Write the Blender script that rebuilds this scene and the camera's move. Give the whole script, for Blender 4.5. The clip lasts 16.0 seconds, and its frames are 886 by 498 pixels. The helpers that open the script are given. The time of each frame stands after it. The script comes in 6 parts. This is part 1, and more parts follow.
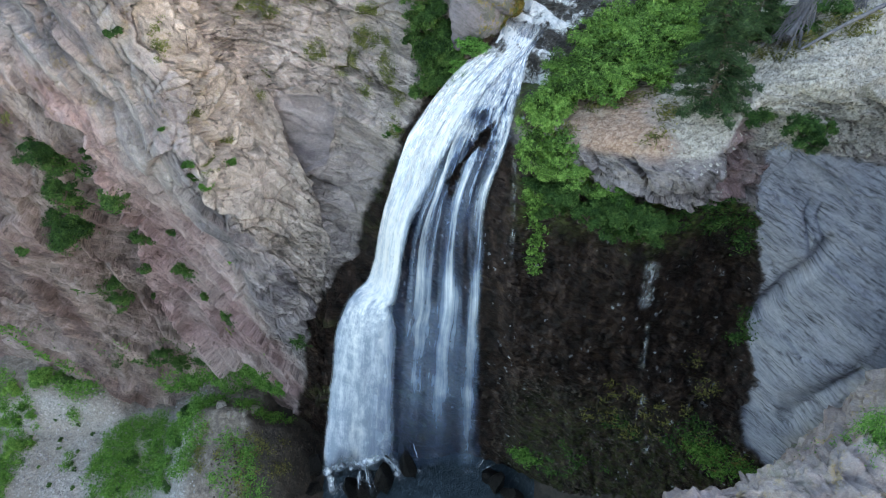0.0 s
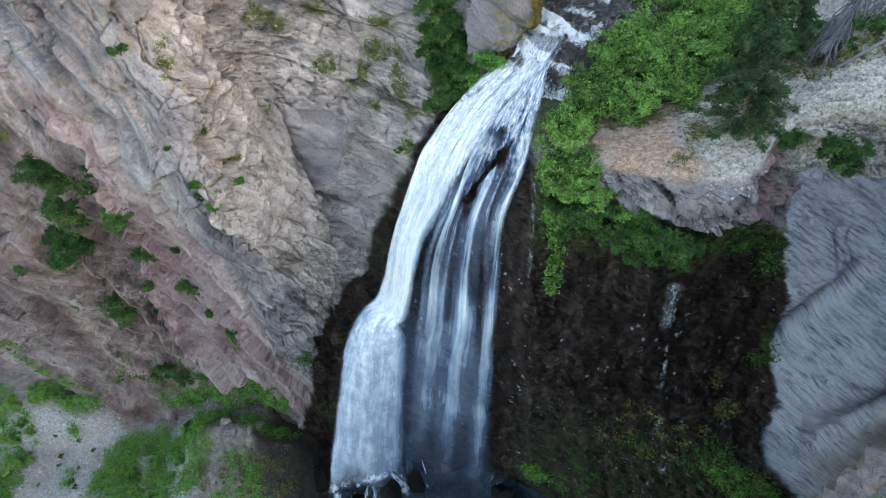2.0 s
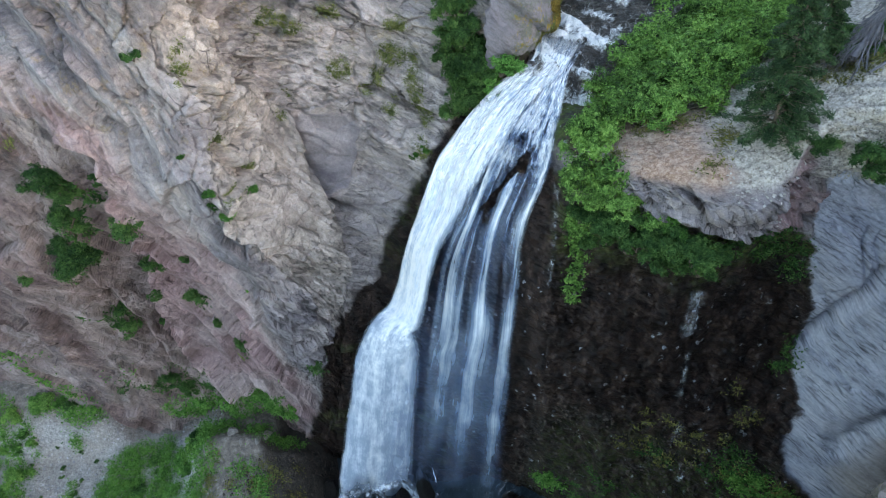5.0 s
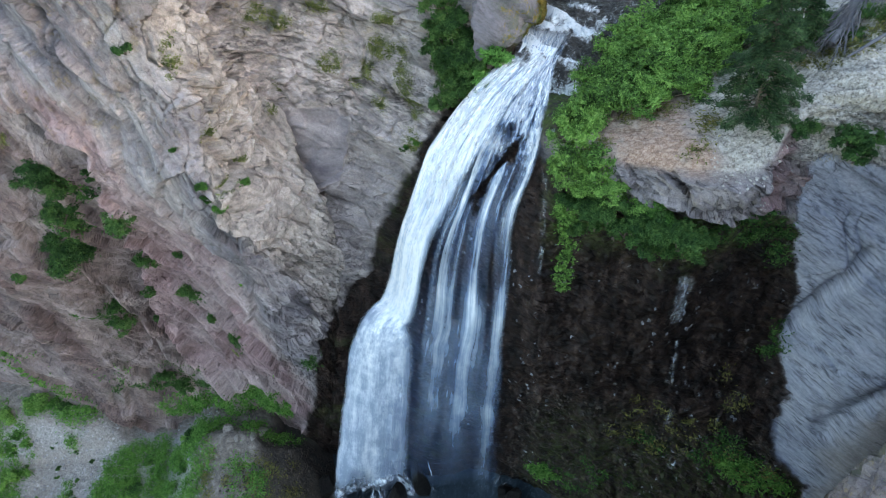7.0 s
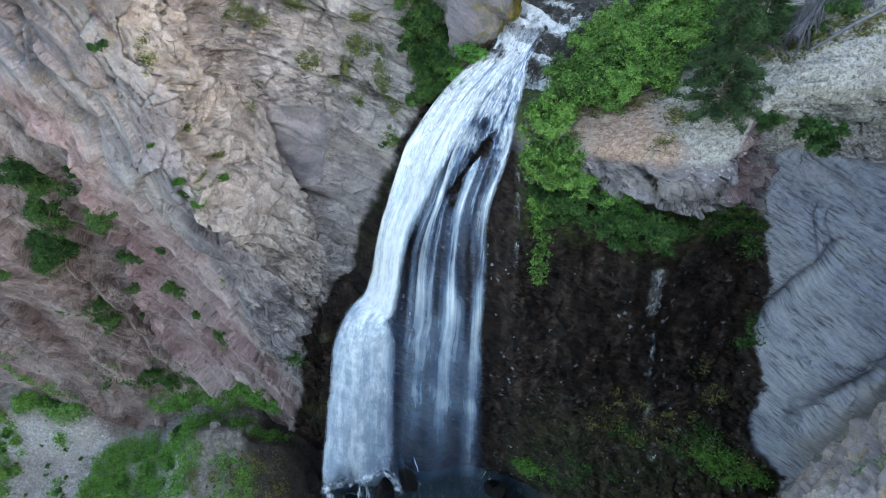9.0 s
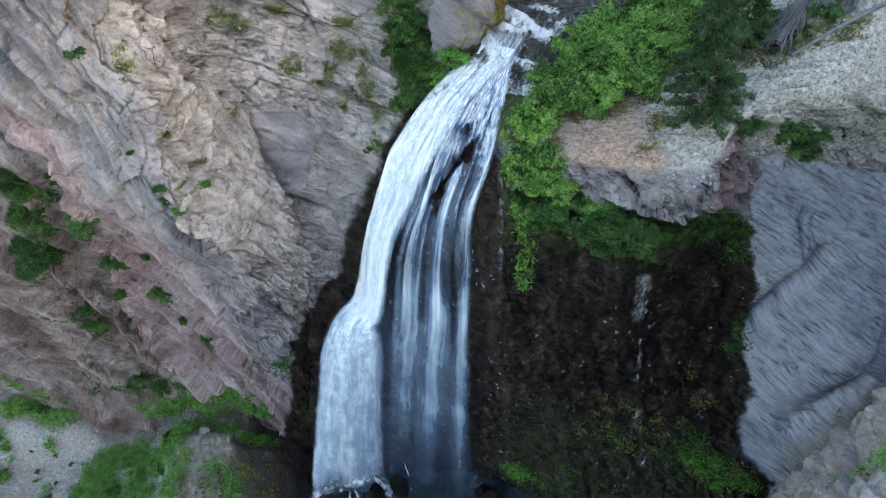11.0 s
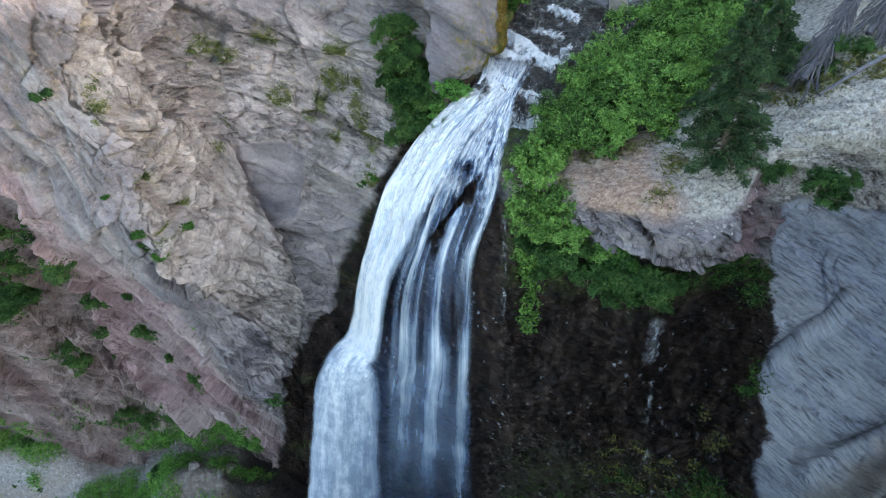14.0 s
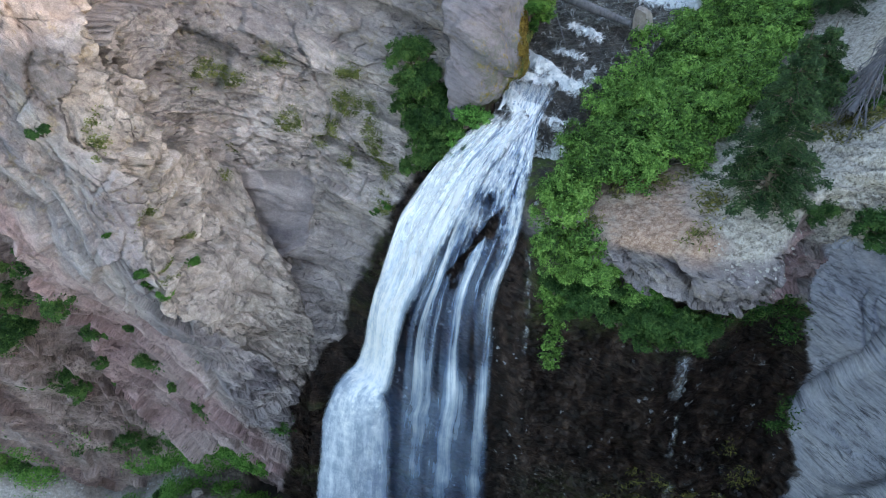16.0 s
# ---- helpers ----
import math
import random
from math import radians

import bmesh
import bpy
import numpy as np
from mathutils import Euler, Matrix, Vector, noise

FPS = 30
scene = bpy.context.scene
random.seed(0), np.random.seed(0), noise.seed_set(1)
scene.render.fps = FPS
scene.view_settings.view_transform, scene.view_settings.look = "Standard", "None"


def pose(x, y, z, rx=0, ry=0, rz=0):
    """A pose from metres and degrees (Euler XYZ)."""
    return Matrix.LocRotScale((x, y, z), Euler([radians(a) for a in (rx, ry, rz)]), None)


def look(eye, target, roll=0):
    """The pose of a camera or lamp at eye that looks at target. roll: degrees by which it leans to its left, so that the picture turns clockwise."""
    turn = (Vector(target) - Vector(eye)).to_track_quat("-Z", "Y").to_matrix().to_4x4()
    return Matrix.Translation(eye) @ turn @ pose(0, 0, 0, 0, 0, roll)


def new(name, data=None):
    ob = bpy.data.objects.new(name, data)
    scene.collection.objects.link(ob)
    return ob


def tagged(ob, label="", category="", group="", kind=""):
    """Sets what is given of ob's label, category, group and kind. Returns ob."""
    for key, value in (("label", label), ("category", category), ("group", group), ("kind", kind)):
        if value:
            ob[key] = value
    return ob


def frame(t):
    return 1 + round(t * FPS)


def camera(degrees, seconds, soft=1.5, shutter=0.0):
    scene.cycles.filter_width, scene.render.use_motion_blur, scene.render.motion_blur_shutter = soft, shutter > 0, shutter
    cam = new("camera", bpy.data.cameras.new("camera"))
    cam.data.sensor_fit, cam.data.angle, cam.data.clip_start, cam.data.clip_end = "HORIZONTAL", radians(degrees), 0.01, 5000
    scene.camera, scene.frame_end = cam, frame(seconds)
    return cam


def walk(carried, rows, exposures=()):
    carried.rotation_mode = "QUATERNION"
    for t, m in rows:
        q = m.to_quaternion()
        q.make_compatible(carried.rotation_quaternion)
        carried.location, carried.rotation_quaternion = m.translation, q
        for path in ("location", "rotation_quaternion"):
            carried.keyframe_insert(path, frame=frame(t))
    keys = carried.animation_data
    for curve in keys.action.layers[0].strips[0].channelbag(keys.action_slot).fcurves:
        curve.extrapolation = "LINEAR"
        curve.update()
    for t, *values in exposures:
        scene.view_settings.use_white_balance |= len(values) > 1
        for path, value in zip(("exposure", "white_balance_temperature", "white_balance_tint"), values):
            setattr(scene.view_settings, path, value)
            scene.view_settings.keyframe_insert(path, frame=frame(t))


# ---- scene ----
cam = camera(70.4, 16.0, soft=0.5)
METRES, EYE, TILT, LEAN, TURN = 12.0, 40.0, -46.0, 1.0, 0.0
ROWS = [
    (0.0, 0.0, 0.0, 0.0, 0.0, 0.0, -0.0),
    (0.5, -0.0144, 0.0247, 0.028, -0.06, -0.1, 0.05),
    (1.0, -0.0321, 0.0477, 0.0551, -0.14, -0.21, 0.09),
    (1.5, -0.0516, 0.0685, 0.0783, -0.2, -0.26, 0.1),
    (2.0, -0.0736, 0.0883, 0.0987, -0.26, -0.31, 0.09),
    (2.5, -0.0965, 0.1089, 0.1144, -0.32, -0.36, 0.08),
    (3.0, -0.1199, 0.1263, 0.1287, -0.41, -0.38, 0.09),
    (3.5, -0.1414, 0.1409, 0.1417, -0.47, -0.4, 0.11),
    (4.0, -0.1611, 0.1504, 0.1504, -0.53, -0.39, 0.12),
    (6.5, -0.1794, 0.1206, 0.0894, -1.46, -0.13, 1.19),
    (7.0, -0.1675, 0.1134, 0.0808, -1.49, -0.06, 1.29),
    (7.5, -0.1532, 0.1046, 0.07, -1.52, 0.03, 1.38),
    (8.0, -0.1305, 0.0951, 0.0595, -1.52, 0.1, 1.45),
    (8.5, -0.1006, 0.0856, 0.0491, -1.52, 0.15, 1.49),
    (9.0, -0.0743, 0.0767, 0.042, -1.47, 0.2, 1.54),
    (11.5, 0.0072, 0.1035, 0.0791, -1.4, 0.25, 1.78),
    (12.0, 0.0148, 0.1247, 0.1016, -1.42, 0.21, 1.85),
    (12.5, 0.0156, 0.1489, 0.127, -1.45, 0.17, 1.88),
    (13.0, 0.0122, 0.1774, 0.1598, -1.53, 0.1, 1.95),
    (13.5, 0.0072, 0.2087, 0.1997, -1.59, -0.0, 1.97),
    (14.0, -0.0031, 0.2434, 0.2445, -1.65, -0.13, 2.0),
    (14.5, -0.0181, 0.2799, 0.2901, -1.73, -0.27, 2.02),
    (15.0, -0.0359, 0.3152, 0.3331, -1.82, -0.4, 2.04),
    (15.5, -0.0555, 0.3448, 0.3716, -1.91, -0.53, 2.05),
    (16.0, -0.0767, 0.3617, 0.3924, -1.99, -0.66, 2.05),
]
EXPOSURES = [(0.0, 2.98, 7900, 10), (3.5, 2.96, 7450, 10), (12.5, 2.90, 7350, 10), (16.0, 2.78, 7250, 10)]
walk(cam, [(t, pose(0, 0, EYE, TILT, LEAN, TURN) @ pose(METRES * x, METRES * y, METRES * z, 90 + pitch, roll, yaw)) for t, x, y, z, yaw, pitch, roll in ROWS],
     exposures=EXPOSURES)

from mathutils.bvhtree import BVHTree

# ---------------------------------------------------------------- sky and sun
SUN_ELEV, SUN_AZ = 12.2, 118.0      # degrees; azimuth clockwise from +y
world = bpy.data.worlds.new("sky")
scene.world = world
world.use_nodes = True
wn = world.node_tree
sky = wn.nodes.new("ShaderNodeTexSky")
sky.sky_type, sky.sun_disc = "NISHITA", False
sky.sun_elevation, sky.sun_rotation = radians(SUN_ELEV), radians(SUN_AZ)
sky.altitude, sky.air_density, sky.dust_density = 1200, 1.0, 2.0
wn.nodes["Background"].inputs["Strength"].default_value = 0.15
wn.links.new(sky.outputs[0], wn.nodes["Background"].inputs["Color"])

sun_data = bpy.data.lights.new("sun", "SUN")
sun_data.energy, sun_data.angle, sun_data.color = 0.55, radians(0.6), (1.0, 0.80, 0.60)
sun = new("sun", sun_data)
sa, se = radians(SUN_AZ), radians(SUN_ELEV)
TO_SUN = Vector((math.sin(sa) * math.cos(se), math.cos(sa) * math.cos(se), math.sin(se)))
sun.matrix_world = look((0, 0, 80), Vector((0, 0, 80)) - TO_SUN)

# ---------------------------------------------------------------- noise on arrays
RNG = np.random.default_rng(7)


def hash3(ix, iy, iz, seed=0):
    """Random 0..1 for integer lattice points."""
    h = (ix.astype(np.int64) * 374761393 + iy.astype(np.int64) * 668265263 + iz.astype(np.int64) * 2147483647 + seed * 1274126177) & 0xFFFFFFFF
    h = ((h ^ (h >> 13)) * 1274126177) & 0xFFFFFFFF
    h = ((h ^ (h >> 16)) * 2246822519) & 0xFFFFFFFF
    return ((h ^ (h >> 15)) & 0xFFFFFF) / float(0xFFFFFF)


def vnoise(x, y, z, seed=0):
    """Value noise, -1..1."""
    ix, iy, iz = np.floor(x), np.floor(y), np.floor(z)
    fx, fy, fz = x - ix, y - iy, z - iz
    fx, fy, fz = (f * f * f * (f * (f * 6 - 15) + 10) for f in (fx, fy, fz))
    out = 0
    for a in (0, 1):
        for b in (0, 1):
            for c in (0, 1):
                w = (fx if a else 1 - fx) * (fy if b else 1 - fy) * (fz if c else 1 - fz)
                out = out + w * hash3(ix + a, iy + b, iz + c, seed)
    return out * 2 - 1


def fbm(x, y, z, octaves=4, seed=0, gain=0.5):
    out, amp, norm = 0, 1.0, 0.0
    for o in range(octaves):
        out = out + amp * vnoise(x, y, z, seed + o)
        norm += amp
        amp *= gain
        x, y, z = x * 2.03 + 11.3, y * 2.03 + 5.7, z * 2.03 + 3.1
    return out / norm


def ridged(x, y, z, octaves=4, seed=0):
    out, amp, norm = 0, 1.0, 0.0
    for o in range(octaves):
        out = out + amp * (1 - 2 * np.abs(vnoise(x, y, z, seed + o)))
        norm += amp
        amp *= 0.5
        x, y, z = x * 2.1 + 7.3, y * 2.1 + 1.7, z * 2.1 + 9.1
    return out / norm


def facets(u, v, seed=0, tilt=1.0, lap=0.0):
    """Broken blocks: each cell of a jittered lattice is a plane of its own tilt and height. Also gives the distance to the joint."""
    iu, iv = np.floor(u), np.floor(v)
    best = np.full(u.shape, 9.0)
    second = np.full(u.shape, 9.0)
    val = np.zeros(u.shape)
    for a in (-1, 0, 1):
        for b in (-1, 0, 1):
            cu, cv = iu + a, iv + b
            zero = np.zeros_like(cu)
            du = u - (cu + 0.1 + 0.8 * hash3(cu, cv, zero, seed))
            dv = v - (cv + 0.1 + 0.8 * hash3(cu, cv, zero, seed + 1))
            d = du * du + dv * dv
            h = (hash3(cu, cv, zero, seed + 2) - 0.5) + tilt * (du * (hash3(cu, cv, zero, seed + 3) - 0.5) + dv * (hash3(cu, cv, zero, seed + 4) - 0.5 + lap))
            near = d < best
            second = np.where(near, best, np.minimum(second, d))
            val = np.where(near, h, val)
            best = np.where(near, d, best)
    return val, np.sqrt(second) - np.sqrt(best)


def smooth(a, b, x):
    t = np.clip((x - a) / (b - a), 0, 1)
    return t * t * (3 - 2 * t)


# ---------------------------------------------------------------- surfaces lofted from plan lines
def spline(points, t):
    """Catmull-Rom through rows of points at parameters 0..n-1."""
    n = len(points)
    i = np.clip(np.floor(t).astype(int), 0, n - 2)
    f = (t - i)[:, None] if points.ndim == 2 else (t - i)[:, None, None]
    p0, p1, p2, p3 = (points[np.clip(i + k, 0, n - 1)] for k in (-1, 0, 1, 2))
    return 0.5 * (2 * p1 + (p2 - p0) * f + (2 * p0 - 5 * p1 + 4 * p2 - p3) * f * f + (3 * p1 - p0 - 3 * p2 + p3) * f ** 3)


def spread(lengths, step):
    """Parameters along a line of segments so that steps are about even."""
    parts = [np.linspace(i, i + 1, max(2, int(round(l / s))), endpoint=False) for i, (l, s) in enumerate(zip(lengths, step))]
    return np.concatenate(parts + [np.array([len(lengths) * 1.0])])


def loft(lines, along, across):
    """A grid of points through lines (each a row of xyz at the same stations)."""
    arr = np.array(lines, float)                       # lines, stations, 3
    g = spline(arr, across)
    g = np.swapaxes(spline(np.swapaxes(g, 0, 1), along), 0, 1)
    return g                                           # rows (across), columns (along), 3


def grid_normals(g):
    du = np.gradient(g, axis=1)
    dv = np.gradient(g, axis=0)
    n = np.cross(du, dv)
    return n / (np.linalg.norm(n, axis=2, keepdims=True) + 1e-9)


def grid_mesh(name, g, material, masks=None, smooth_faces=True):
    """A mesh object from a grid of points, with named float masks on its points."""
    r, c = g.shape[:2]
    idx = np.arange(r * c).reshape(r, c)
    quads = np.stack([idx[:-1, :-1], idx[:-1, 1:], idx[1:, 1:], idx[1:, :-1]], -1).reshape(-1, 4)
    me = bpy.data.meshes.new(name)
    me.vertices.add(r * c)
    me.vertices.foreach_set("co", g.reshape(-1).astype(np.float32))
    me.loops.add(quads.size)
    me.loops.foreach_set("vertex_index", quads.reshape(-1).astype(np.int32))
    me.polygons.add(len(quads))
    me.polygons.foreach_set("loop_start", np.arange(0, quads.size, 4, dtype=np.int32))
    me.polygons.foreach_set("use_smooth", np.full(len(quads), smooth_faces))
    me.update(calc_edges=True)
    for key, value in (masks or {}).items():
        flat = np.ascontiguousarray(value, np.float32)
        a = me.attributes.new(key, "FLOAT_VECTOR" if flat.ndim == 3 else "FLOAT", "POINT")
        a.data.foreach_set("vector" if flat.ndim == 3 else "value", flat.reshape(-1))
    me.materials.append(material)
    return new(name, me)


def soup_mesh(name, verts, faces, material, smooth_faces=False):
    """A mesh from arrays of points and equal faces."""
    k = faces.shape[1]
    me = bpy.data.meshes.new(name)
    me.vertices.add(len(verts))
    me.vertices.foreach_set("co", np.ascontiguousarray(verts, np.float32).reshape(-1))
    me.loops.add(faces.size)
    me.loops.foreach_set("vertex_index", np.ascontiguousarray(faces, np.int32).reshape(-1))
    me.polygons.add(len(faces))
    me.polygons.foreach_set("loop_start", np.arange(0, faces.size, k, dtype=np.int32))
    me.polygons.foreach_set("use_smooth", np.full(len(faces), smooth_faces))
    me.update(calc_edges=True)
    me.materials.append(material)
    return me


# ---------------------------------------------------------------- materials
class Nodes:
    """A short way to write node trees."""

    def __init__(self, name):
        self.mat = bpy.data.materials.new(name)
        self.mat.use_nodes = True
        self.t = self.mat.node_tree
        self.bsdf = self.t.nodes["Principled BSDF"]
        self.out = self.t.nodes["Material Output"]

    def link(self, a, b):
        self.t.links.new(a, b)

    def feed(self, sock, v):
        if isinstance(v, bpy.types.NodeSocket):
            self.link(v, sock)
        elif v is not None:
            if isinstance(v, (tuple, list)) and len(v) == 3 and sock.type == "RGBA":
                v = (*v, 1)
            sock.default_value = v

    def node(self, kind, **ins):
        n = self.t.nodes.new(kind)
        for k, v in ins.items():
            self.feed(n.inputs[k.replace("_", " ")], v)
        return n

    def pos(self):
        return self.t.nodes.new("ShaderNodeNewGeometry").outputs["Position"]

    def mask(self, name):
        n = self.t.nodes.new("ShaderNodeAttribute")
        n.attribute_name = name
        return n.outputs["Fac"]

    def along(self, name):
        n = self.t.nodes.new("ShaderNodeAttribute")
        n.attribute_name = name
        return n.outputs["Vector"]

    def warped(self, vec, by, scale, amount):
        """The place pushed about by a coloured noise."""
        c = self.node("ShaderNodeTexNoise", Vector=by, Scale=scale, Detail=4.0, Roughness=0.6)
        off = self.t.nodes.new("ShaderNodeVectorMath")
        off.operation = "SUBTRACT"
        self.link(c.outputs["Color"], off.inputs[0])
        off.inputs[1].default_value = (0.5, 0.5, 0.5)
        k = self.t.nodes.new("ShaderNodeVectorMath")
        k.operation = "MULTIPLY_ADD"
        self.link(off.outputs[0], k.inputs[0])
        k.inputs[1].default_value = (amount, amount, amount)
        self.link(vec, k.inputs[2])
        return k.outputs[0]

    def mapped(self, vec, scale=(1, 1, 1), rot=(0, 0, 0)):
        """Turn first, then scale along the turned axes."""
        n = self.node("ShaderNodeMapping", Vector=vec)
        n.inputs["Rotation"].default_value = [radians(a) for a in rot]
        k = self.t.nodes.new("ShaderNodeVectorMath")
        k.operation = "MULTIPLY"
        self.link(n.outputs[0], k.inputs[0])
        k.inputs[1].default_value = scale
        return k.outputs[0]

    def noise(self, vec, scale, detail=5, rough=0.6, warp=0.0):
        return self.node("ShaderNodeTexNoise", Vector=vec, Scale=scale, Detail=detail, Roughness=rough, Distortion=warp).outputs["Fac"]

    def chips(self, vec, scale):
        """A tone for each angular cell."""
        n = self.node("ShaderNodeTexVoronoi", Vector=vec, Scale=scale)
        return self.node("ShaderNodeSeparateColor", Color=n.outputs["Color"]).outputs[0]

    def broken(self, vec, scale, lap=0.0):
        """Height of tilted flat faces, one for each angular cell, and the tone of the cell."""
        k = self.t.nodes.new("ShaderNodeVectorMath")
        k.operation = "SCALE"
        self.link(vec, k.inputs[0])
        k.inputs["Scale"].default_value = scale
        n = self.node("ShaderNodeTexVoronoi", Vector=k.outputs[0], Scale=1.0)
        off = self.t.nodes.new("ShaderNodeVectorMath")
        off.operation = "SUBTRACT"
        self.link(k.outputs[0], off.inputs[0])
        self.link(n.outputs["Position"], off.inputs[1])
        tilt = self.t.nodes.new("ShaderNodeVectorMath")
        tilt.operation = "SUBTRACT"
        self.link(n.outputs["Color"], tilt.inputs[0])
        tilt.inputs[1].default_value = (0.5, 0.5, 0.5 + lap)
        dot = self.t.nodes.new("ShaderNodeVectorMath")
        dot.operation = "DOT_PRODUCT"
        self.link(off.outputs[0], dot.inputs[0])
        self.link(tilt.outputs[0], dot.inputs[1])
        return dot.outputs["Value"], self.node("ShaderNodeSeparateColor", Color=n.outputs["Color"]).outputs[0]

    def cracks(self, vec, scale):
        n = self.t.nodes.new("ShaderNodeTexVoronoi")
        n.feature = "DISTANCE_TO_EDGE"
        self.feed(n.inputs["Vector"], vec)
        n.inputs["Scale"].default_value = scale
        return n.outputs["Distance"]

    def ramp(self, fac, *stops):
        n = self.t.nodes.new("ShaderNodeValToRGB")
        self.feed(n.inputs[0], fac)
        el = n.color_ramp.elements
        while len(el) < len(stops):
            el.new(0.5)
        for e, (p, c) in zip(el, stops):
            e.position = p
            e.color = (c, c, c, 1) if isinstance(c, (int, float)) else (*c, 1)
        return n.outputs[0]

    def mix(self, fac, a, b, mode="MIX"):
        n = self.t.nodes.new("ShaderNodeMix")
        n.data_type, n.blend_type = "RGBA", mode
        self.feed(n.inputs[0], fac)
        self.feed(n.inputs[6], a)
        self.feed(n.inputs[7], b)
        return n.outputs[2]

    def math(self, op, a, b=0.0, clamp=False):
        n = self.t.nodes.new("ShaderNodeMath")
        n.operation, n.use_clamp = op, clamp
        self.feed(n.inputs[0], a)
        self.feed(n.inputs[1], b)
        return n.outputs[0]

    def bump(self, height, dist=0.05, strength=1.0, base=None):
        n = self.node("ShaderNodeBump", Height=height, Distance=dist, Strength=strength)
        if base is not None:
            self.link(base, n.inputs["Normal"])
        return n.outputs[0]

    def done(self, color, rough, normal=None, **more):
        self.feed(self.bsdf.inputs["Base Color"], color)
        self.feed(self.bsdf.inputs["Roughness"], rough)
        if normal is not None:
            self.link(normal, self.bsdf.inputs["Normal"])
        for k, v in more.items():
            self.feed(self.bsdf.inputs[k.replace("_", " ")], v)
        return self.mat


def rock_material():
    """Weathered volcanic rock: grey with tan and pink bands, dark where wet, moss, gravel and soil by masks. bed runs along the bedding (x) and across it (z)."""
    m = Nodes("cliff_rock")
    p = m.pos()
    bed = m.warped(m.along("bed"), p, 0.8, 0.35)
    bent = m.warped(bed, p, 3.0, 0.06)
    keep = m.math("SUBTRACT", 1.0, m.mask("slab"))
    frac = m.math("MULTIPLY", keep, m.mask("frac"))
    big = m.noise(p, 0.33, 5, 0.6)
    mid = m.noise(m.mapped(bed, (0.4, 0.6, 1.0)), 1.1, 6, 0.62)
    streak = m.noise(m.mapped(bent, (0.16, 0.25, 1.0)), 4.0, 6, 0.7)
    fine = m.noise(m.mapped(p, (1, 1, 1)), 6.0, 8, 0.75)
    grit = m.noise(p, 24.0, 3, 0.7)
    base = m.ramp(m.math("ADD", m.math("MULTIPLY", big, 0.5), m.math("MULTIPLY", mid, 0.5)), (0.36, (0.318, 0.263, 0.238)), (0.50, (0.451, 0.376, 0.339)), (0.64, (0.540, 0.457, 0.411)))
    col = m.mix(m.mask("cool"), base, m.ramp(mid, (0.34, (0.145, 0.127, 0.133)), (0.52, (0.233, 0.202, 0.204)), (0.68, (0.333, 0.290, 0.283))))
    col = m.mix(m.mask("tan"), col, m.ramp(mid, (0.34, (0.274, 0.222, 0.189)), (0.52, (0.422, 0.349, 0.300)), (0.68, (0.529, 0.451, 0.394))))
    col = m.mix(m.mask("pink"), col, m.ramp(mid, (0.34, (0.176, 0.110, 0.106)), (0.52, (0.282, 0.182, 0.175)), (0.68, (0.391, 0.266, 0.254))))
    col = m.mix(m.mask("brown"), col, m.ramp(mid, (0.34, (0.094, 0.063, 0.057)), (0.52, (0.164, 0.112, 0.101)), (0.68, (0.258, 0.184, 0.167))))
    # broken faces along the bedding
    face1, chip1 = m.broken(m.mapped(bent, (0.45, 0.6, 1.0)), 1.5, 0.2)
    face2, chip2 = m.broken(m.mapped(bent, (0.5, 0.7, 1.25)), 3.4, 0.22)
    face3, chip3 = m.broken(m.mapped(bent, (0.6, 0.8, 1.3)), 8.0, 0.15)
    col = m.mix(0.50, col, m.ramp(m.mask("tone"), (0.15, 0.32), (0.5, 0.5), (0.85, 0.68)), "OVERLAY")
    col = m.mix(0.18, col, m.ramp(streak, (0.36, 0.26), (0.5, 0.5), (0.62, 0.70)), "OVERLAY")
    col = m.mix(m.math("MULTIPLY", frac, 0.55), col, m.ramp(chip1, (0.0, 0.38), (1.0, 0.63)), "OVERLAY")
    col = m.mix(m.math("MULTIPLY", frac, 0.55), col, m.ramp(chip2, (0.0, 0.36), (1.0, 0.64)), "OVERLAY")
    col = m.mix(m.math("MULTIPLY", frac, 0.30), col, m.ramp(chip3, (0.0, 0.36), (1.0, 0.64)), "OVERLAY")
    col = m.mix(0.36, col, m.ramp(fine, (0.36, 0.30), (0.5, 0.5), (0.64, 0.72)), "OVERLAY")
    col = m.mix(0.30, col, m.ramp(grit, (0.38, 0.3), (0.5, 0.5), (0.62, 0.7)), "OVERLAY")
    # short open gaps under the edges of the plates, only in places
    gap = m.cracks(m.mapped(bent, (0.75, 1.0, 2.2)), 1.0)
    gap2 = m.cracks(m.mapped(bent, (1.8, 2.2, 5.0)), 1.0)
    at = m.ramp(m.noise(p, 0.9, 6, 0.75), (0.52, 0.0), (0.62, 0.9))
    at2 = m.ramp(m.noise(m.mapped(bed, (0.5, 0.6, 1.0)), 1.3, 6, 0.75), (0.53, 0.0), (0.64, 0.7))
    lip = m.mix(at, (1, 1, 1), m.ramp(gap, (0.0, 0.18), (0.016, 0.45), (0.045, 1.0)))
    lip = m.mix(at2, lip, m.mix(1.0, lip, m.ramp(gap2, (0.0, 0.36), (0.03, 0.66), (0.075, 1.0)), "MULTIPLY"))
    col = m.mix(m.mask("seams"), col, m.mix(1.0, col, lip, "MULTIPLY"))
    # slab: smooth blue-grey, thin broken lines along its bedding, a few joints
    stria = m.noise(m.mapped(bed, (0.16, 0.22, 1.0)), 6.5, 6, 0.72)
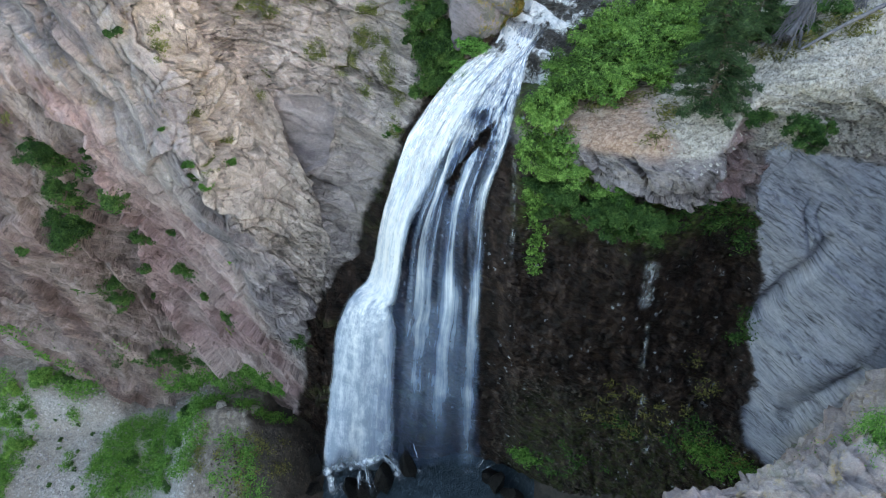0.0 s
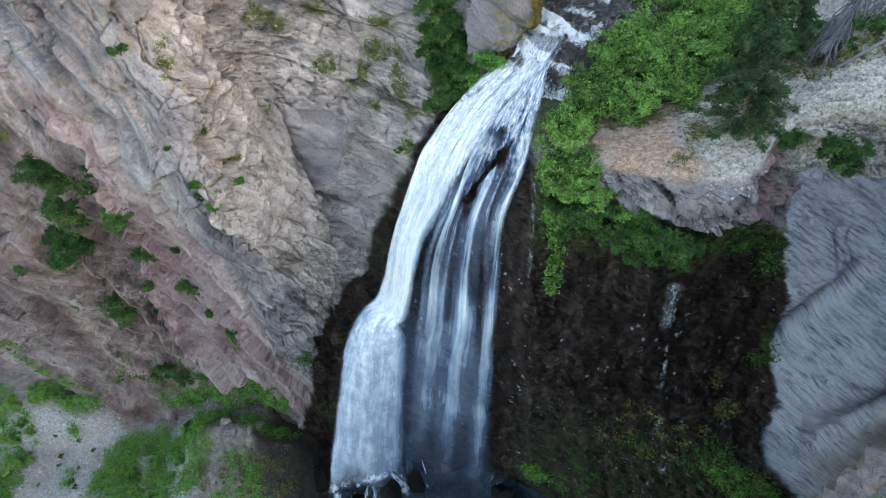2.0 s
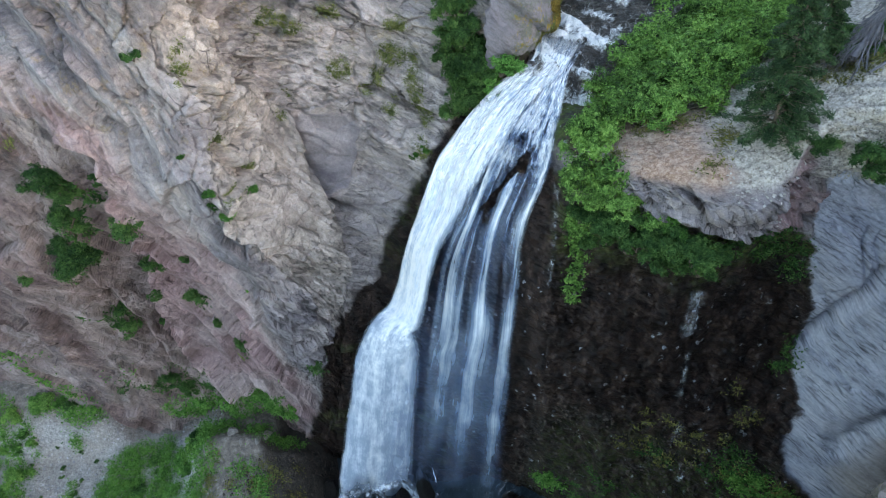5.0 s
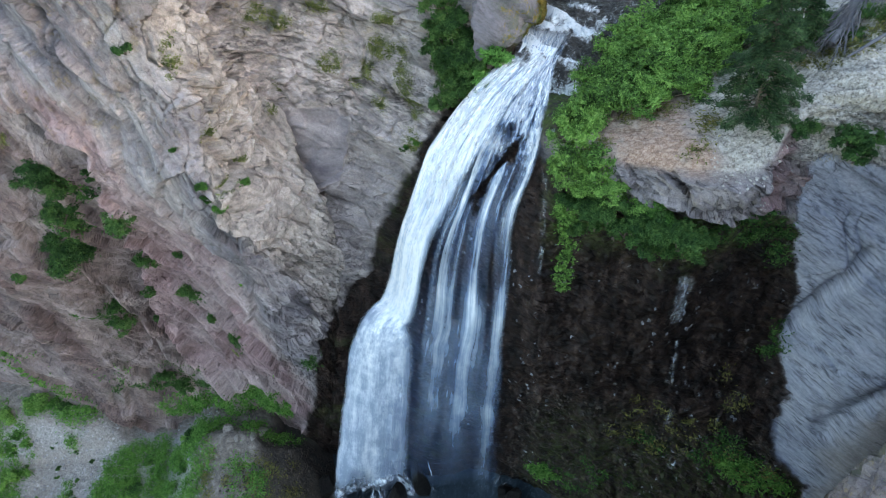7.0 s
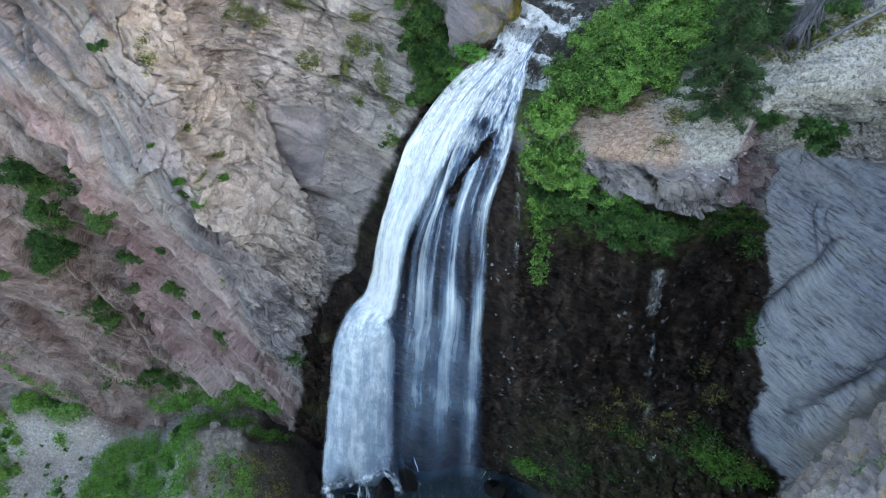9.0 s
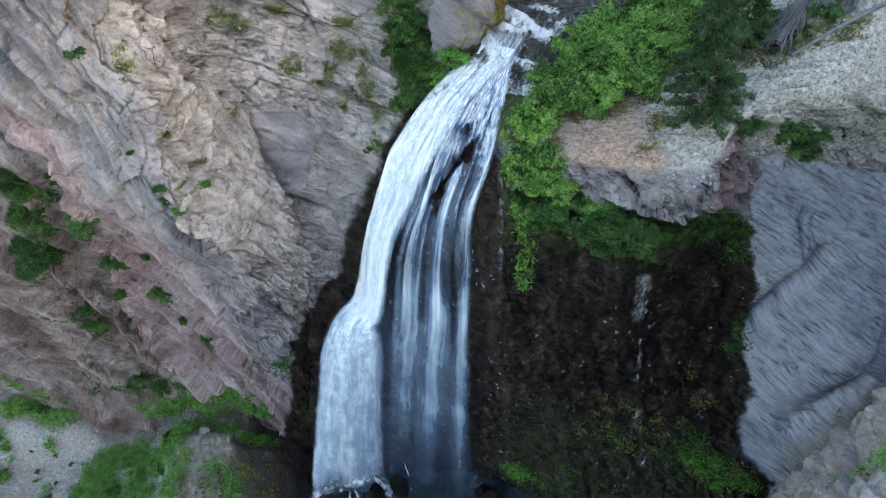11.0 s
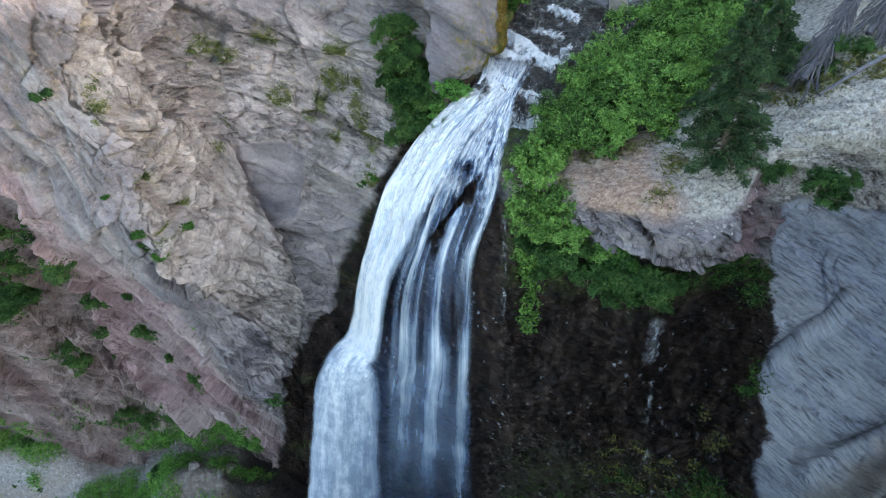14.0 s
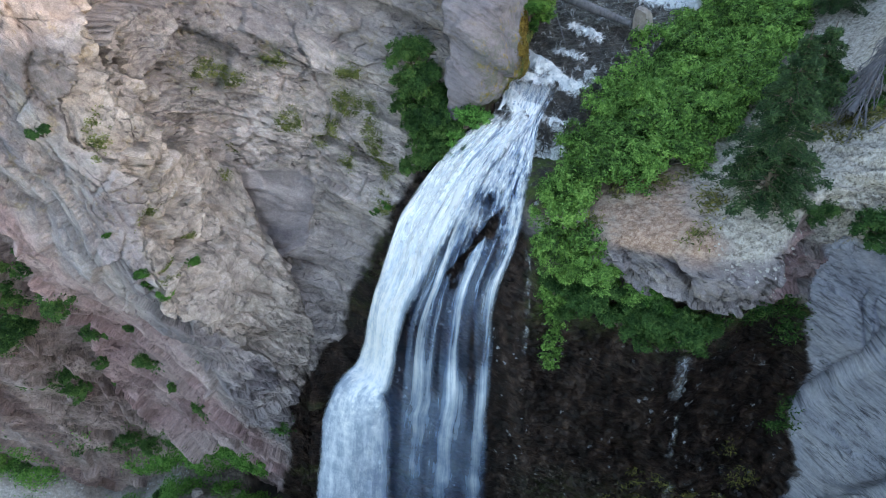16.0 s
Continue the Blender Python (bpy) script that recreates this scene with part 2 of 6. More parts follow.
    slab = m.ramp(m.noise(m.mapped(bed, (0.3, 0.7, 1.0)), 0.8, 5, 0.6), (0.34, (0.262, 0.272, 0.318)), (0.52, (0.360, 0.366, 0.414)), (0.66, (0.450, 0.448, 0.488)))
    slab = m.mix(m.mask("dust"), slab, m.ramp(mid, (0.3, (0.30, 0.268, 0.256)), (0.7, (0.48, 0.435, 0.415))))
    part_of = m.ramp(m.noise(p, 0.45, 4, 0.6), (0.36, 0.15), (0.56, 1.0))
    dashes = m.ramp(stria, (0.36, 0.42), (0.43, 0.74), (0.50, 1.0))
    slab = m.mix(m.math("MULTIPLY", part_of, m.math("SUBTRACT", 1.0, m.mask("dust"))), slab, m.mix(1.0, slab, dashes, "MULTIPLY"))
    slab = m.mix(0.6, slab, m.ramp(stria, (0.38, 0.36), (0.62, 0.64)), "OVERLAY")
    joint = m.cracks(m.mapped(bent, (0.16, 0.15, 1.1)), 1.0)
    slab = m.mix(at, slab, m.mix(1.0, slab, m.ramp(joint, (0.0, 0.30), (0.012, 0.6), (0.035, 1.0)), "MULTIPLY"))
    slab = m.mix(0.30, slab, m.ramp(fine, (0.36, 0.3), (0.5, 0.5), (0.62, 0.7)), "OVERLAY")
    col = m.mix(m.mask("slab"), col, slab)
    # ochre lichen
    li = m.math("MULTIPLY", m.mask("lichen"), m.ramp(m.noise(p, 1.4, 6, 0.75), (0.56, 0.0), (0.64, 1.0)), True)
    col = m.mix(li, col, m.ramp(fine, (0.35, (0.20, 0.13, 0.03)), (0.65, (0.40, 0.28, 0.07))))
    # pale gravel and brown soil
    small = m.chips(p, 13.0)
    peb = m.ramp(m.math("ADD", m.math("MULTIPLY", fine, 0.88), m.math("MULTIPLY", small, 0.12)), (0.36, (0.120, 0.104, 0.086)), (0.48, (0.330, 0.292, 0.246)), (0.62, (0.540, 0.486, 0.418)))
    col = m.mix(m.mask("gravel"), col, peb)
    soil = m.ramp(m.noise(p, 5.0, 9, 0.85), (0.36, (0.115, 0.066, 0.045)), (0.48, (0.30, 0.185, 0.130)), (0.60, (0.50, 0.350, 0.262)))
    soil = m.mix(m.ramp(m.noise(p, 0.8, 5, 0.65), (0.50, 0.0), (0.66, 0.45)), soil, m.ramp(fine, (0.38, (0.24, 0.20, 0.16)), (0.62, (0.56, 0.49, 0.41))))
    col = m.mix(m.mask("soil"), col, soil)
    # wet dark rock, streaked downwards; water glints painted into its colour as pale dots
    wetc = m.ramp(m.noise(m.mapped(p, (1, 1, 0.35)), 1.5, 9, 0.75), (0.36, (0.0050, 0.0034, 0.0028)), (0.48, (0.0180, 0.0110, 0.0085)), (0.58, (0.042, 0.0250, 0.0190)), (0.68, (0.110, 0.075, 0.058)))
    glint = m.math("MULTIPLY", m.ramp(m.chips(m.mapped(m.warped(p, p, 6.0, 0.15), (1, 1, 0.7)), 6.0), (0.965, 0.0), (0.97, 1.0)), m.ramp(m.noise(m.mapped(p, (1, 1, 0.3)), 0.8, 4, 0.7), (0.50, 0.0), (0.58, 1.0)))
    wetc = m.mix(m.math("MULTIPLY", glint, m.mask("glints")), wetc, m.ramp(grit, (0.4, (0.10, 0.10, 0.11)), (0.6, (0.42, 0.43, 0.46))))
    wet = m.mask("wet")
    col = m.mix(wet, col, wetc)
    # moss
    mossc = m.ramp(m.noise(p, 4.0, 7, 0.75), (0.3, (0.028, 0.040, 0.012)), (0.55, (0.070, 0.095, 0.024)), (0.75, (0.15, 0.165, 0.04)))
    mo = m.math("MULTIPLY", m.mask("moss"), m.ramp(m.noise(p, 1.7, 8, 0.8), (0.46, 0.0), (0.54, 1.0)), True)
    col = m.mix(mo, col, mossc)
    rough = m.mix(wet, (0.9, 0.9, 0.9), m.ramp(fine, (0.42, 0.35), (0.62, 0.7)))
    n = m.bump(fine, 0.03, 1.0)
    firm = m.math("SUBTRACT", 1.0, m.math("MAXIMUM", m.mask("soil"), m.mask("gravel")), True)
    n = m.bump(m.noise(m.mapped(bed, (0.6, 0.8, 1.0)), 2.2, 5, 0.6), 0.14, firm, n)
    n = m.bump(face1, 0.65, frac, n)
    n = m.bump(face2, 0.30, frac, n)
    n = m.bump(face3, 0.10, frac, n)
    n = m.bump(lip, 0.06, m.mask("seams"), n)
    n = m.bump(stria, 0.05, m.mask("slab"), n)
    return m.done(col, rough, n, Specular_IOR_Level=m.math("SUBTRACT", 0.3, m.math("MULTIPLY", wet, 0.12)))


def ground_material():
    m = Nodes("valley_gravel")
    p = m.pos()
    col = m.ramp(m.noise(p, 5.0, 10, 0.85), (0.34, (0.120, 0.110, 0.104)), (0.48, (0.290, 0.272, 0.256)), (0.66, (0.580, 0.548, 0.515)))
    col = m.mix(m.ramp(m.noise(p, 0.35, 4, 0.6), (0.45, 0.0), (0.6, 0.5)), col, (0.26, 0.22, 0.18))
    col = m.mix(m.mask("soil"), col, m.ramp(m.noise(p, 2.2, 8, 0.8), (0.34, (0.05, 0.04, 0.032)), (0.5, (0.15, 0.12, 0.10)), (0.66, (0.30, 0.26, 0.22))))
    dark = m.ramp(m.noise(p, 1.2, 6, 0.7), (0.3, (0.016, 0.013, 0.011)), (0.7, (0.085, 0.066, 0.050)))
    col = m.mix(m.mask("wet"), col, dark)
    n = m.bump(m.noise(p, 4.0, 7, 0.75), 0.16, 1.0)
    return m.done(col, m.mix(m.mask("wet"), (0.95, 0.95, 0.95), (0.8, 0.8, 0.8)), n)


def far_material():
    m = Nodes("far_slope")
    p = m.pos()
    col = m.ramp(m.noise(p, 0.05, 8, 0.7), (0.35, (0.05, 0.065, 0.03)), (0.55, (0.16, 0.14, 0.11)), (0.7, (0.24, 0.21, 0.18)))
    return m.done(col, 0.95, m.bump(m.noise(p, 0.4, 6, 0.7), 1.0, 1.0))


def leaf_material(name, dark, mid, light, trans=0.25, obj=0.5):
    m = Nodes(name)
    g = m.t.nodes.new("ShaderNodeNewGeometry")
    isl = g.outputs["Random Per Island"]
    info = m.t.nodes.new("ShaderNodeObjectInfo").outputs["Random"]
    f = m.math("ADD", m.math("MULTIPLY", isl, 0.6), m.math("MULTIPLY", info, 0.4))
    f = m.math("ADD", f, m.math("MULTIPLY", m.math("SUBTRACT", m.noise(g.outputs["Position"], 2.0, 4, 0.7), 0.5), 1.9))
    col = m.ramp(f, (0.1, dark), (0.5, mid), (0.95, light))
    m.feed(m.bsdf.inputs["Base Color"], col)
    m.bsdf.inputs["Roughness"].default_value = 0.7
    m.bsdf.inputs["Specular IOR Level"].default_value = 0.12
    tr = m.node("ShaderNodeBsdfTranslucent", Color=col)
    mx = m.node("ShaderNodeMixShader", Fac=trans)
    m.link(m.bsdf.outputs[0], mx.inputs[1])
    m.link(tr.outputs[0], mx.inputs[2])
    m.link(mx.outputs[0], m.out.inputs["Surface"])
    return m.mat


def bark_material(name, a, b, scale=6.0):
    m = Nodes(name)
    p = m.pos()
    n = m.noise(m.mapped(p, (1, 1, 0.25)), scale, 6, 0.7)
    return m.done(m.ramp(n, (0.3, a), (0.7, b)), 0.9, m.bump(n, 0.04, 1.0))


def fall_material(name, seed, base_density, contrast, clot=0.25, stretch=1.0, relief=0.3, haze=0.0, strands=1.5, pale=0.36):
    """Falling water: white threads along the flow with gaps between them. fu runs across the flow and fv along it, in metres; body is the thickness of the water."""
    m = Nodes(name)
    vec = m.node("ShaderNodeCombineXYZ", X=m.mask("fu"), Y=m.mask("fv"), Z=float(seed)).outputs[0]
    warp = m.noise(m.mapped(vec, (0.8, 0.25, 1)), 1.0, 3, 0.5)
    vec2 = m.node("ShaderNodeCombineXYZ", X=m.math("ADD", m.mask("fu"), m.math("MULTIPLY", warp, 0.28)), Y=m.mask("fv"), Z=float(seed)).outputs[0]
    billow = m.noise(m.mapped(vec2, (1.7, 0.40, 1)), 1.0, 5, 0.6, 0.3)
    strand = m.noise(m.mapped(vec2, (strands, 0.07 * stretch, 1)), 1.0, 3, 0.55)
    thread = m.noise(m.mapped(vec2, (6.0, 0.40 * stretch, 1)), 1.0, 6, 0.7)
    clots = m.noise(m.mapped(vec2, (3.0, 1.3, 1)), 1.0, 8, 0.75)
    s = m.math("ADD", m.math("MULTIPLY", strand, 0.75 - clot - 0.08), m.math("ADD", m.math("MULTIPLY", m.math("SUBTRACT", thread, 0.5), m.math("SUBTRACT", 0.33, m.math("MULTIPLY", m.mask("boil"), 0.22))), m.math("ADD", 0.165, m.math("MULTIPLY", clots, clot))))
    s = m.math("ADD", s, m.math("MULTIPLY", m.math("MULTIPLY", m.math("SUBTRACT", clots, 0.5), 1.3), m.mask("boil")))
    s = m.math("ADD", 0.5, m.math("MULTIPLY", m.math("SUBTRACT", s, 0.5), m.math("SUBTRACT", 1.0, m.math("MULTIPLY", m.mask("mist"), 0.25))))
    s = m.math("ADD", s, m.math("MULTIPLY", m.math("MULTIPLY", m.math("SUBTRACT", billow, 0.5), 0.22), m.mask("mist")))
    d = m.math("ADD", m.math("MULTIPLY", m.math("MULTIPLY", m.math("SUBTRACT", s, 0.5), contrast), m.mask("sharp")), m.math("ADD", m.mask("body"), base_density))
    alpha = m.math("MULTIPLY", m.math("MAXIMUM", m.math("MINIMUM", d, 1.0), m.math("MULTIPLY", m.mask("mist"), haze)), m.mask("edge"), True)
    thick = m.math("ADD", m.math("MULTIPLY", m.math("MULTIPLY", m.math("SUBTRACT", s, 0.5), 0.75), m.math("ADD", 0.35, m.math("MULTIPLY", m.mask("sharp"), 0.65))), m.math("ADD", 0.36, m.math("MULTIPLY", m.math("MINIMUM", d, 1.5), 0.165)))
    col = m.ramp(m.math("MAXIMUM", thick, pale), (0.36, (0.10, 0.17, 0.33)), (0.43, (0.28, 0.38, 0.53)), (0.50, (0.66, 0.72, 0.79)), (0.57, (0.97, 0.965, 0.955)))
    m.feed(m.bsdf.inputs["Base Color"], col)
    m.bsdf.inputs["Roughness"].default_value = 0.55
    m.link(m.bump(s, relief, 0.7), m.bsdf.inputs["Normal"])
    m.link(alpha, m.bsdf.inputs["Alpha"])
    return m.mat


def stream_material(name, deep, bed):
    """Fast shallow water: dark brown and glossy with white foam."""
    m = Nodes(name)
    p = m.pos()
    flow = m.mapped(p, (1, 0.5, 1), (0, 0, 20))
    w = m.noise(flow, 3.2, 9, 0.8, 0.8)
    foam = m.math("ADD", m.math("MULTIPLY", m.math("SUBTRACT", w, 0.515), 6.0), m.math("MULTIPLY", m.mask("foam"), 1.9), True)
    bedc = m.ramp(m.noise(flow, 2.6, 8, 0.8, 1.0), (0.38, deep), (0.56, bed), (0.68, tuple(3.5 * v for v in bed)))
    col = m.mix(foam, bedc, m.ramp(m.noise(flow, 5.0, 6, 0.75, 0.8), (0.32, (0.34, 0.38, 0.42)), (0.42, (0.78, 0.81, 0.83)), (0.50, (0.97, 0.97, 0.97))))
    n = m.bump(m.noise(flow, 3.0, 7, 0.75, 0.8), 0.35, 1.0)
    return m.done(col, m.ramp(foam, (0.0, 0.35), (0.6, 0.7)), n, Specular_IOR_Level=0.2)


ROCK = rock_material()
GROUND = ground_material()
FAR = far_material()
LEAF = leaf_material("bush_leaves", (0.028, 0.058, 0.016), (0.126, 0.258, 0.055), (0.29, 0.49, 0.118))
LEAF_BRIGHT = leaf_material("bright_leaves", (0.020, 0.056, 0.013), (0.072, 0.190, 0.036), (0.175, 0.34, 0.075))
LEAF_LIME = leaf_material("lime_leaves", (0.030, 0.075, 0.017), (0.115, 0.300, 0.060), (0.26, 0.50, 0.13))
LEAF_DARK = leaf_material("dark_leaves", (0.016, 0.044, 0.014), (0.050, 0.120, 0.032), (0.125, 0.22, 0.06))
LEAF_DRY = leaf_material("dry_herbs", (0.07, 0.075, 0.03), (0.15, 0.15, 0.05), (0.27, 0.23, 0.07))
LEAF_OLIVE = leaf_material("olive_moss", (0.045, 0.060, 0.022), (0.125, 0.145, 0.050), (0.26, 0.27, 0.09))
LEAF_OCHRE = leaf_material("ochre_moss", (0.09, 0.062, 0.014), (0.25, 0.170, 0.038), (0.42, 0.31, 0.08))
NEEDLE = leaf_material("conifer_needles", (0.014, 0.034, 0.014), (0.038, 0.078, 0.030), (0.090, 0.150, 0.055), 0.1)
BARK = bark_material("brown_bark", (0.06, 0.045, 0.035), (0.16, 0.12, 0.09))
GREY_WOOD = bark_material("bleached_wood", (0.075, 0.072, 0.080), (0.20, 0.19, 0.20))
STREAM = stream_material("stream_water", (0.012, 0.011, 0.010), (0.062, 0.052, 0.044))
POOL = stream_material("pool_water", (0.034, 0.052, 0.066), (0.056, 0.082, 0.100))

# ---------------------------------------------------------------- left cliff
LEFT_FOOT = [(-62, 34, -12), (-34, 28.2, -12), (-26, 27.6, -12), (-22.5, 27.2, -12), (-19, 26.9, -12), (-14, 26.2, -12), (-10.5, 26, -12), (-8, 25.2, -12), (-5.5, 24.4, -12), (-1, 23.8, -12), (4, 27, -12)]
LEFT_LOW = [(-62, 33, 2), (-33, 28.6, 2), (-25.4, 26.9, 2), (-20.4, 28.5, 2), (-16.5, 27.0, 2), (-12.9, 26.0, 1), (-10.3, 25.9, 1), (-7.8, 26.2, 2), (-4.5, 25.3, 2), (-1, 24.5, 2), (4, 28, 2)]
LEFT_KNEE = [(-62, 32, 9), (-34, 27.6, 9), (-24.6, 26.2, 9), (-20.4, 28.0, 9), (-15.5, 26.2, 9), (-11.8, 24.3, 9), (-8.7, 26.6, 9), (-5.9, 27.6, 9), (-3.3, 26.6, 9), (0, 26, 9), (4, 30, 9)]
LEFT_WAIST = [(-62, 32, 15), (-34, 27.5, 15), (-24.8, 26.0, 15), (-20.4, 26.9, 15), (-16, 26.1, 15), (-11.7, 23.9, 15), (-9.2, 25.8, 15), (-5.9, 28.5, 15), (-2.8, 27.4, 15), (1, 26.5, 15), (4, 36, 15)]
LEFT_BREAST = [(-62, 32, 20), (-34, 27.5, 20), (-24, 26, 20), (-20.1, 26.0, 20), (-16.2, 25.0, 20), (-12.0, 23.3, 20), (-9.9, 27.7, 20), (-6, 29.7, 20), (-2.2, 28.5, 20), (1.5, 28.3, 20), (5.8, 39, 20)]
LEFT_NECK = [(-62, 32, 24), (-34, 28, 24), (-24, 26.4, 24), (-20, 26.2, 24), (-17, 25.3, 24), (-12.8, 23.8, 24), (-10.6, 29.9, 24), (-6, 31.3, 24), (-2.5, 30.9, 24), (2.2, 29.7, 24), (6.3, 39, 24)]
LEFT_SHOULDER = [(-62, 38, 28), (-35, 32.0, 28), (-23, 28.6, 28), (-20, 26.8, 28), (-17, 24.9, 28), (-12.8, 25.5, 28), (-11.3, 30.2, 28), (-7, 33.0, 28), (-2, 31.9, 28), (2.1, 30.4, 28), (5.8, 40.5, 28)]
LEFT_BROW = [(-64, 46, 42), (-36, 38, 42), (-25, 34.5, 42), (-21.5, 32.2, 42), (-18, 30, 42), (-14.5, 30.5, 42), (-12, 35, 42), (-8, 38, 42), (-2, 38, 42), (1.5, 37, 42), (4, 50, 42)]
LEFT_CREST = [(-70, 70, 52), (-40, 62, 54), (-28, 60, 54), (-24, 60, 54), (-20, 60, 54), (-15, 60, 54), (-12, 60, 54), (-8, 60, 54), (-2, 60, 54), (2, 60, 52), (5, 70, 50)]
LEFT_LINES = [LEFT_FOOT, LEFT_LOW, LEFT_KNEE, LEFT_WAIST, LEFT_BREAST, LEFT_NECK, LEFT_SHOULDER, LEFT_BROW, LEFT_CREST]
# where the rock turns wet beside the fall: x by height
WET_EDGE_Z = (-12, -8, -3, 0, 6, 9, 11, 15, 20, 24, 26)
WET_EDGE_X = (-14.6, -13.4, -11.9, -11.1, -9.9, -8.0, -6.2, -4.7, -2.4, 0.6, 2.4)


def bedding(x, y, z, dip):
    """Places along the bedding, into the rock and across the bedding. dip: degrees below the horizontal towards +x."""
    c, k = np.cos(np.radians(dip)), np.sin(np.radians(dip))
    return np.stack([c * x - k * z + 0.5 * y, y, k * x + c * z + 0.15 * y], -1)


def rock_relief(bed, x, y, z, broken, seed=0):
    """Flat broken faces drawn out along the bedding, overlapping plates and joints. Gives the relief and a tone for each block."""
    u, v = bed[..., 0], bed[..., 2]
    w1 = fbm(x * 0.2, y * 0.2, z * 0.2, 3, 40 + seed)
    w2 = fbm(x * 0.9, y * 0.9, z * 0.9, 3, 46 + seed)
    a, ja = facets(u * 0.15 + 0.35 * w1, v * 0.42 + 0.35 * w1 + 0.05 * w2, 21 + seed, 1.6)
    b, jb = facets(u * 0.36 + 0.3 * w1 + 0.06 * w2, v * 1.0 + 0.3 * w1 + 0.10 * w2, 31 + seed, 1.5, 0.25)
    c, jc = facets(u * 0.95 + 0.25 * w2, v * 2.3 + 0.35 * w2, 51 + seed, 1.5, 0.25)
    e, je = facets(u * 2.3 + 0.5 * w2, v * 5.2 + 0.6 * w2, 57 + seed, 1.3, 0.0)
    d = 0.75 * a + 0.40 * b + (0.2 + 0.9 * broken) * (0.19 * c + 0.06 * e) + 0.35 * w1 + 0.05 * fbm(x * 2.4, y * 2.4, z * 2.4, 3, 59 + seed)
    d = d - 0.22 * (1 - smooth(0.0, 0.035, ja)) - 0.30 * (1 - smooth(0.0, 0.05, jb)) * (0.3 + 0.7 * broken) - 0.13 * (0.3 + 0.7 * broken) * (1 - smooth(0.02, 0.10, jc))
    tone = 0.5 + 0.5 * (0.40 * a + 0.50 * b + 0.55 * c * broken + 0.45 * e * broken)
    return d, tone


def beside(x, z, line):
    """Signed distance from a line in the plane of x and z (above 0 on the right hand for one who walks down it), and how far along it lies, 0 to 1."""
    best, sign, at = np.full(x.shape, 1e9), np.ones(x.shape), np.zeros(x.shape)
    pts = np.array(line, float)
    run = np.concatenate([[0], np.cumsum(np.linalg.norm(np.diff(pts, axis=0), axis=1))])
    for (ax, az), (bx, bz), r0, r1 in zip(pts[:-1], pts[1:], run[:-1], run[1:]):
        dx, dz = bx - ax, bz - az
        q = np.clip(((x - ax) * dx + (z - az) * dz) / (dx * dx + dz * dz), 0, 1)
        ox, oz = x - ax - q * dx, z - az - q * dz
        d = ox * ox + oz * oz
        near = d < best
        sign = np.where(near, np.sign(dx * oz - dz * ox), sign)
        at = np.where(near, (r0 + q * (r1 - r0)) / run[-1], at)
        best = np.where(near, d, best)
    return np.sqrt(best) * sign, at


def ledge(q, at, right, left, reach_right, reach_left, width=0.10):
    """A step in the rock along a line: so far out on its right and on its left, fading away from it and towards its ends."""
    k = smooth(-width, width, q)
    ends = smooth(0.0, 0.06, at) * smooth(1.0, 0.94, at)
    return ends * (k * right * np.exp(-np.maximum(q, 0) / reach_right) + (1 - k) * left * np.exp(np.minimum(q, 0) / reach_left))


# lines on the left cliff, x and height, from the top down
PINK_EDGE = [(-27, 27.6), (-21.1, 24.9), (-19.2, 23.7), (-17.4, 23.3), (-17.1, 21.2), (-17.7, 17.7), (-18.7, 14.2), (-19.7, 10.5), (-19.9, 6.6), (-19.2, 2.9), (-18.0, 0.3), (-16.2, -2.3)]
PINK_TOP = [(-27, 29.2), (-20.5, 26.5), (-17.2, 26.2), (-15.7, 24.2), (-15.3, 21.1), (-14.0, 18.9), (-13.0, 15.8), (-12.5, 11.4), (-11.7, 4.3), (-11.3, -4)]
LOWER_RIB = [(-22.3, 13.6), (-22.1, 12.7), (-21.7, 7.1), (-21.5, 2.2), (-20.2, -0.4)]
FAR_RIB = [(-26.2, 15), (-26.3, 13.5), (-26.6, 10.3), (-27.0, 6.1), (-27.6, 1.8), (-27.6, -2.2), (-27.7, -5.4)]
NOTCH = [(-16.7, 29.6), (-16.5, 28.4), (-16.4, 27.4), (-15.9, 26.0)]
ARETE = [(-12.6, 33), (-12.8, 29.0), (-13.3, 28.0), (-13.2, 27.2), (-12.6, 26.2), (-12.4, 25.2), (-12.3, 22.6), (-12.1, 20.3), (-11.1, 17.3), (-10.0, 13.5), (-9.4, 9)]
CORNER = [(-13, 36), (-12.6, 31), (-12.1, 28.2), (-11.8, 26.1), (-11.6, 24.8), (-11.0, 23.6), (-10.1, 22.4), (-9.4, 21.4), (-8.9, 19.9), (-8.6, 18.9), (-8.1, 17.5), (-7.7, 15.6), (-7.7, 12.8), (-8.3, 9)]
SEAM = [(-11.3, 22.6), (-10.8, 21.5), (-10.3, 19.9), (-9.7, 18.5), (-8.6, 17.1)]
PLATE_TOP = [(-9.5, 21.7), (-8.2, 21.5), (-6.7, 21.2), (-6.3, 20.4), (-6.5, 19.2), (-7.1, 17.5), (-8.0, 17.3)]
PILLAR_EDGE = [(0.2, 29), (0.1, 27.5), (0.15, 26.3), (0.3, 24.2), (0.6, 23.9)]


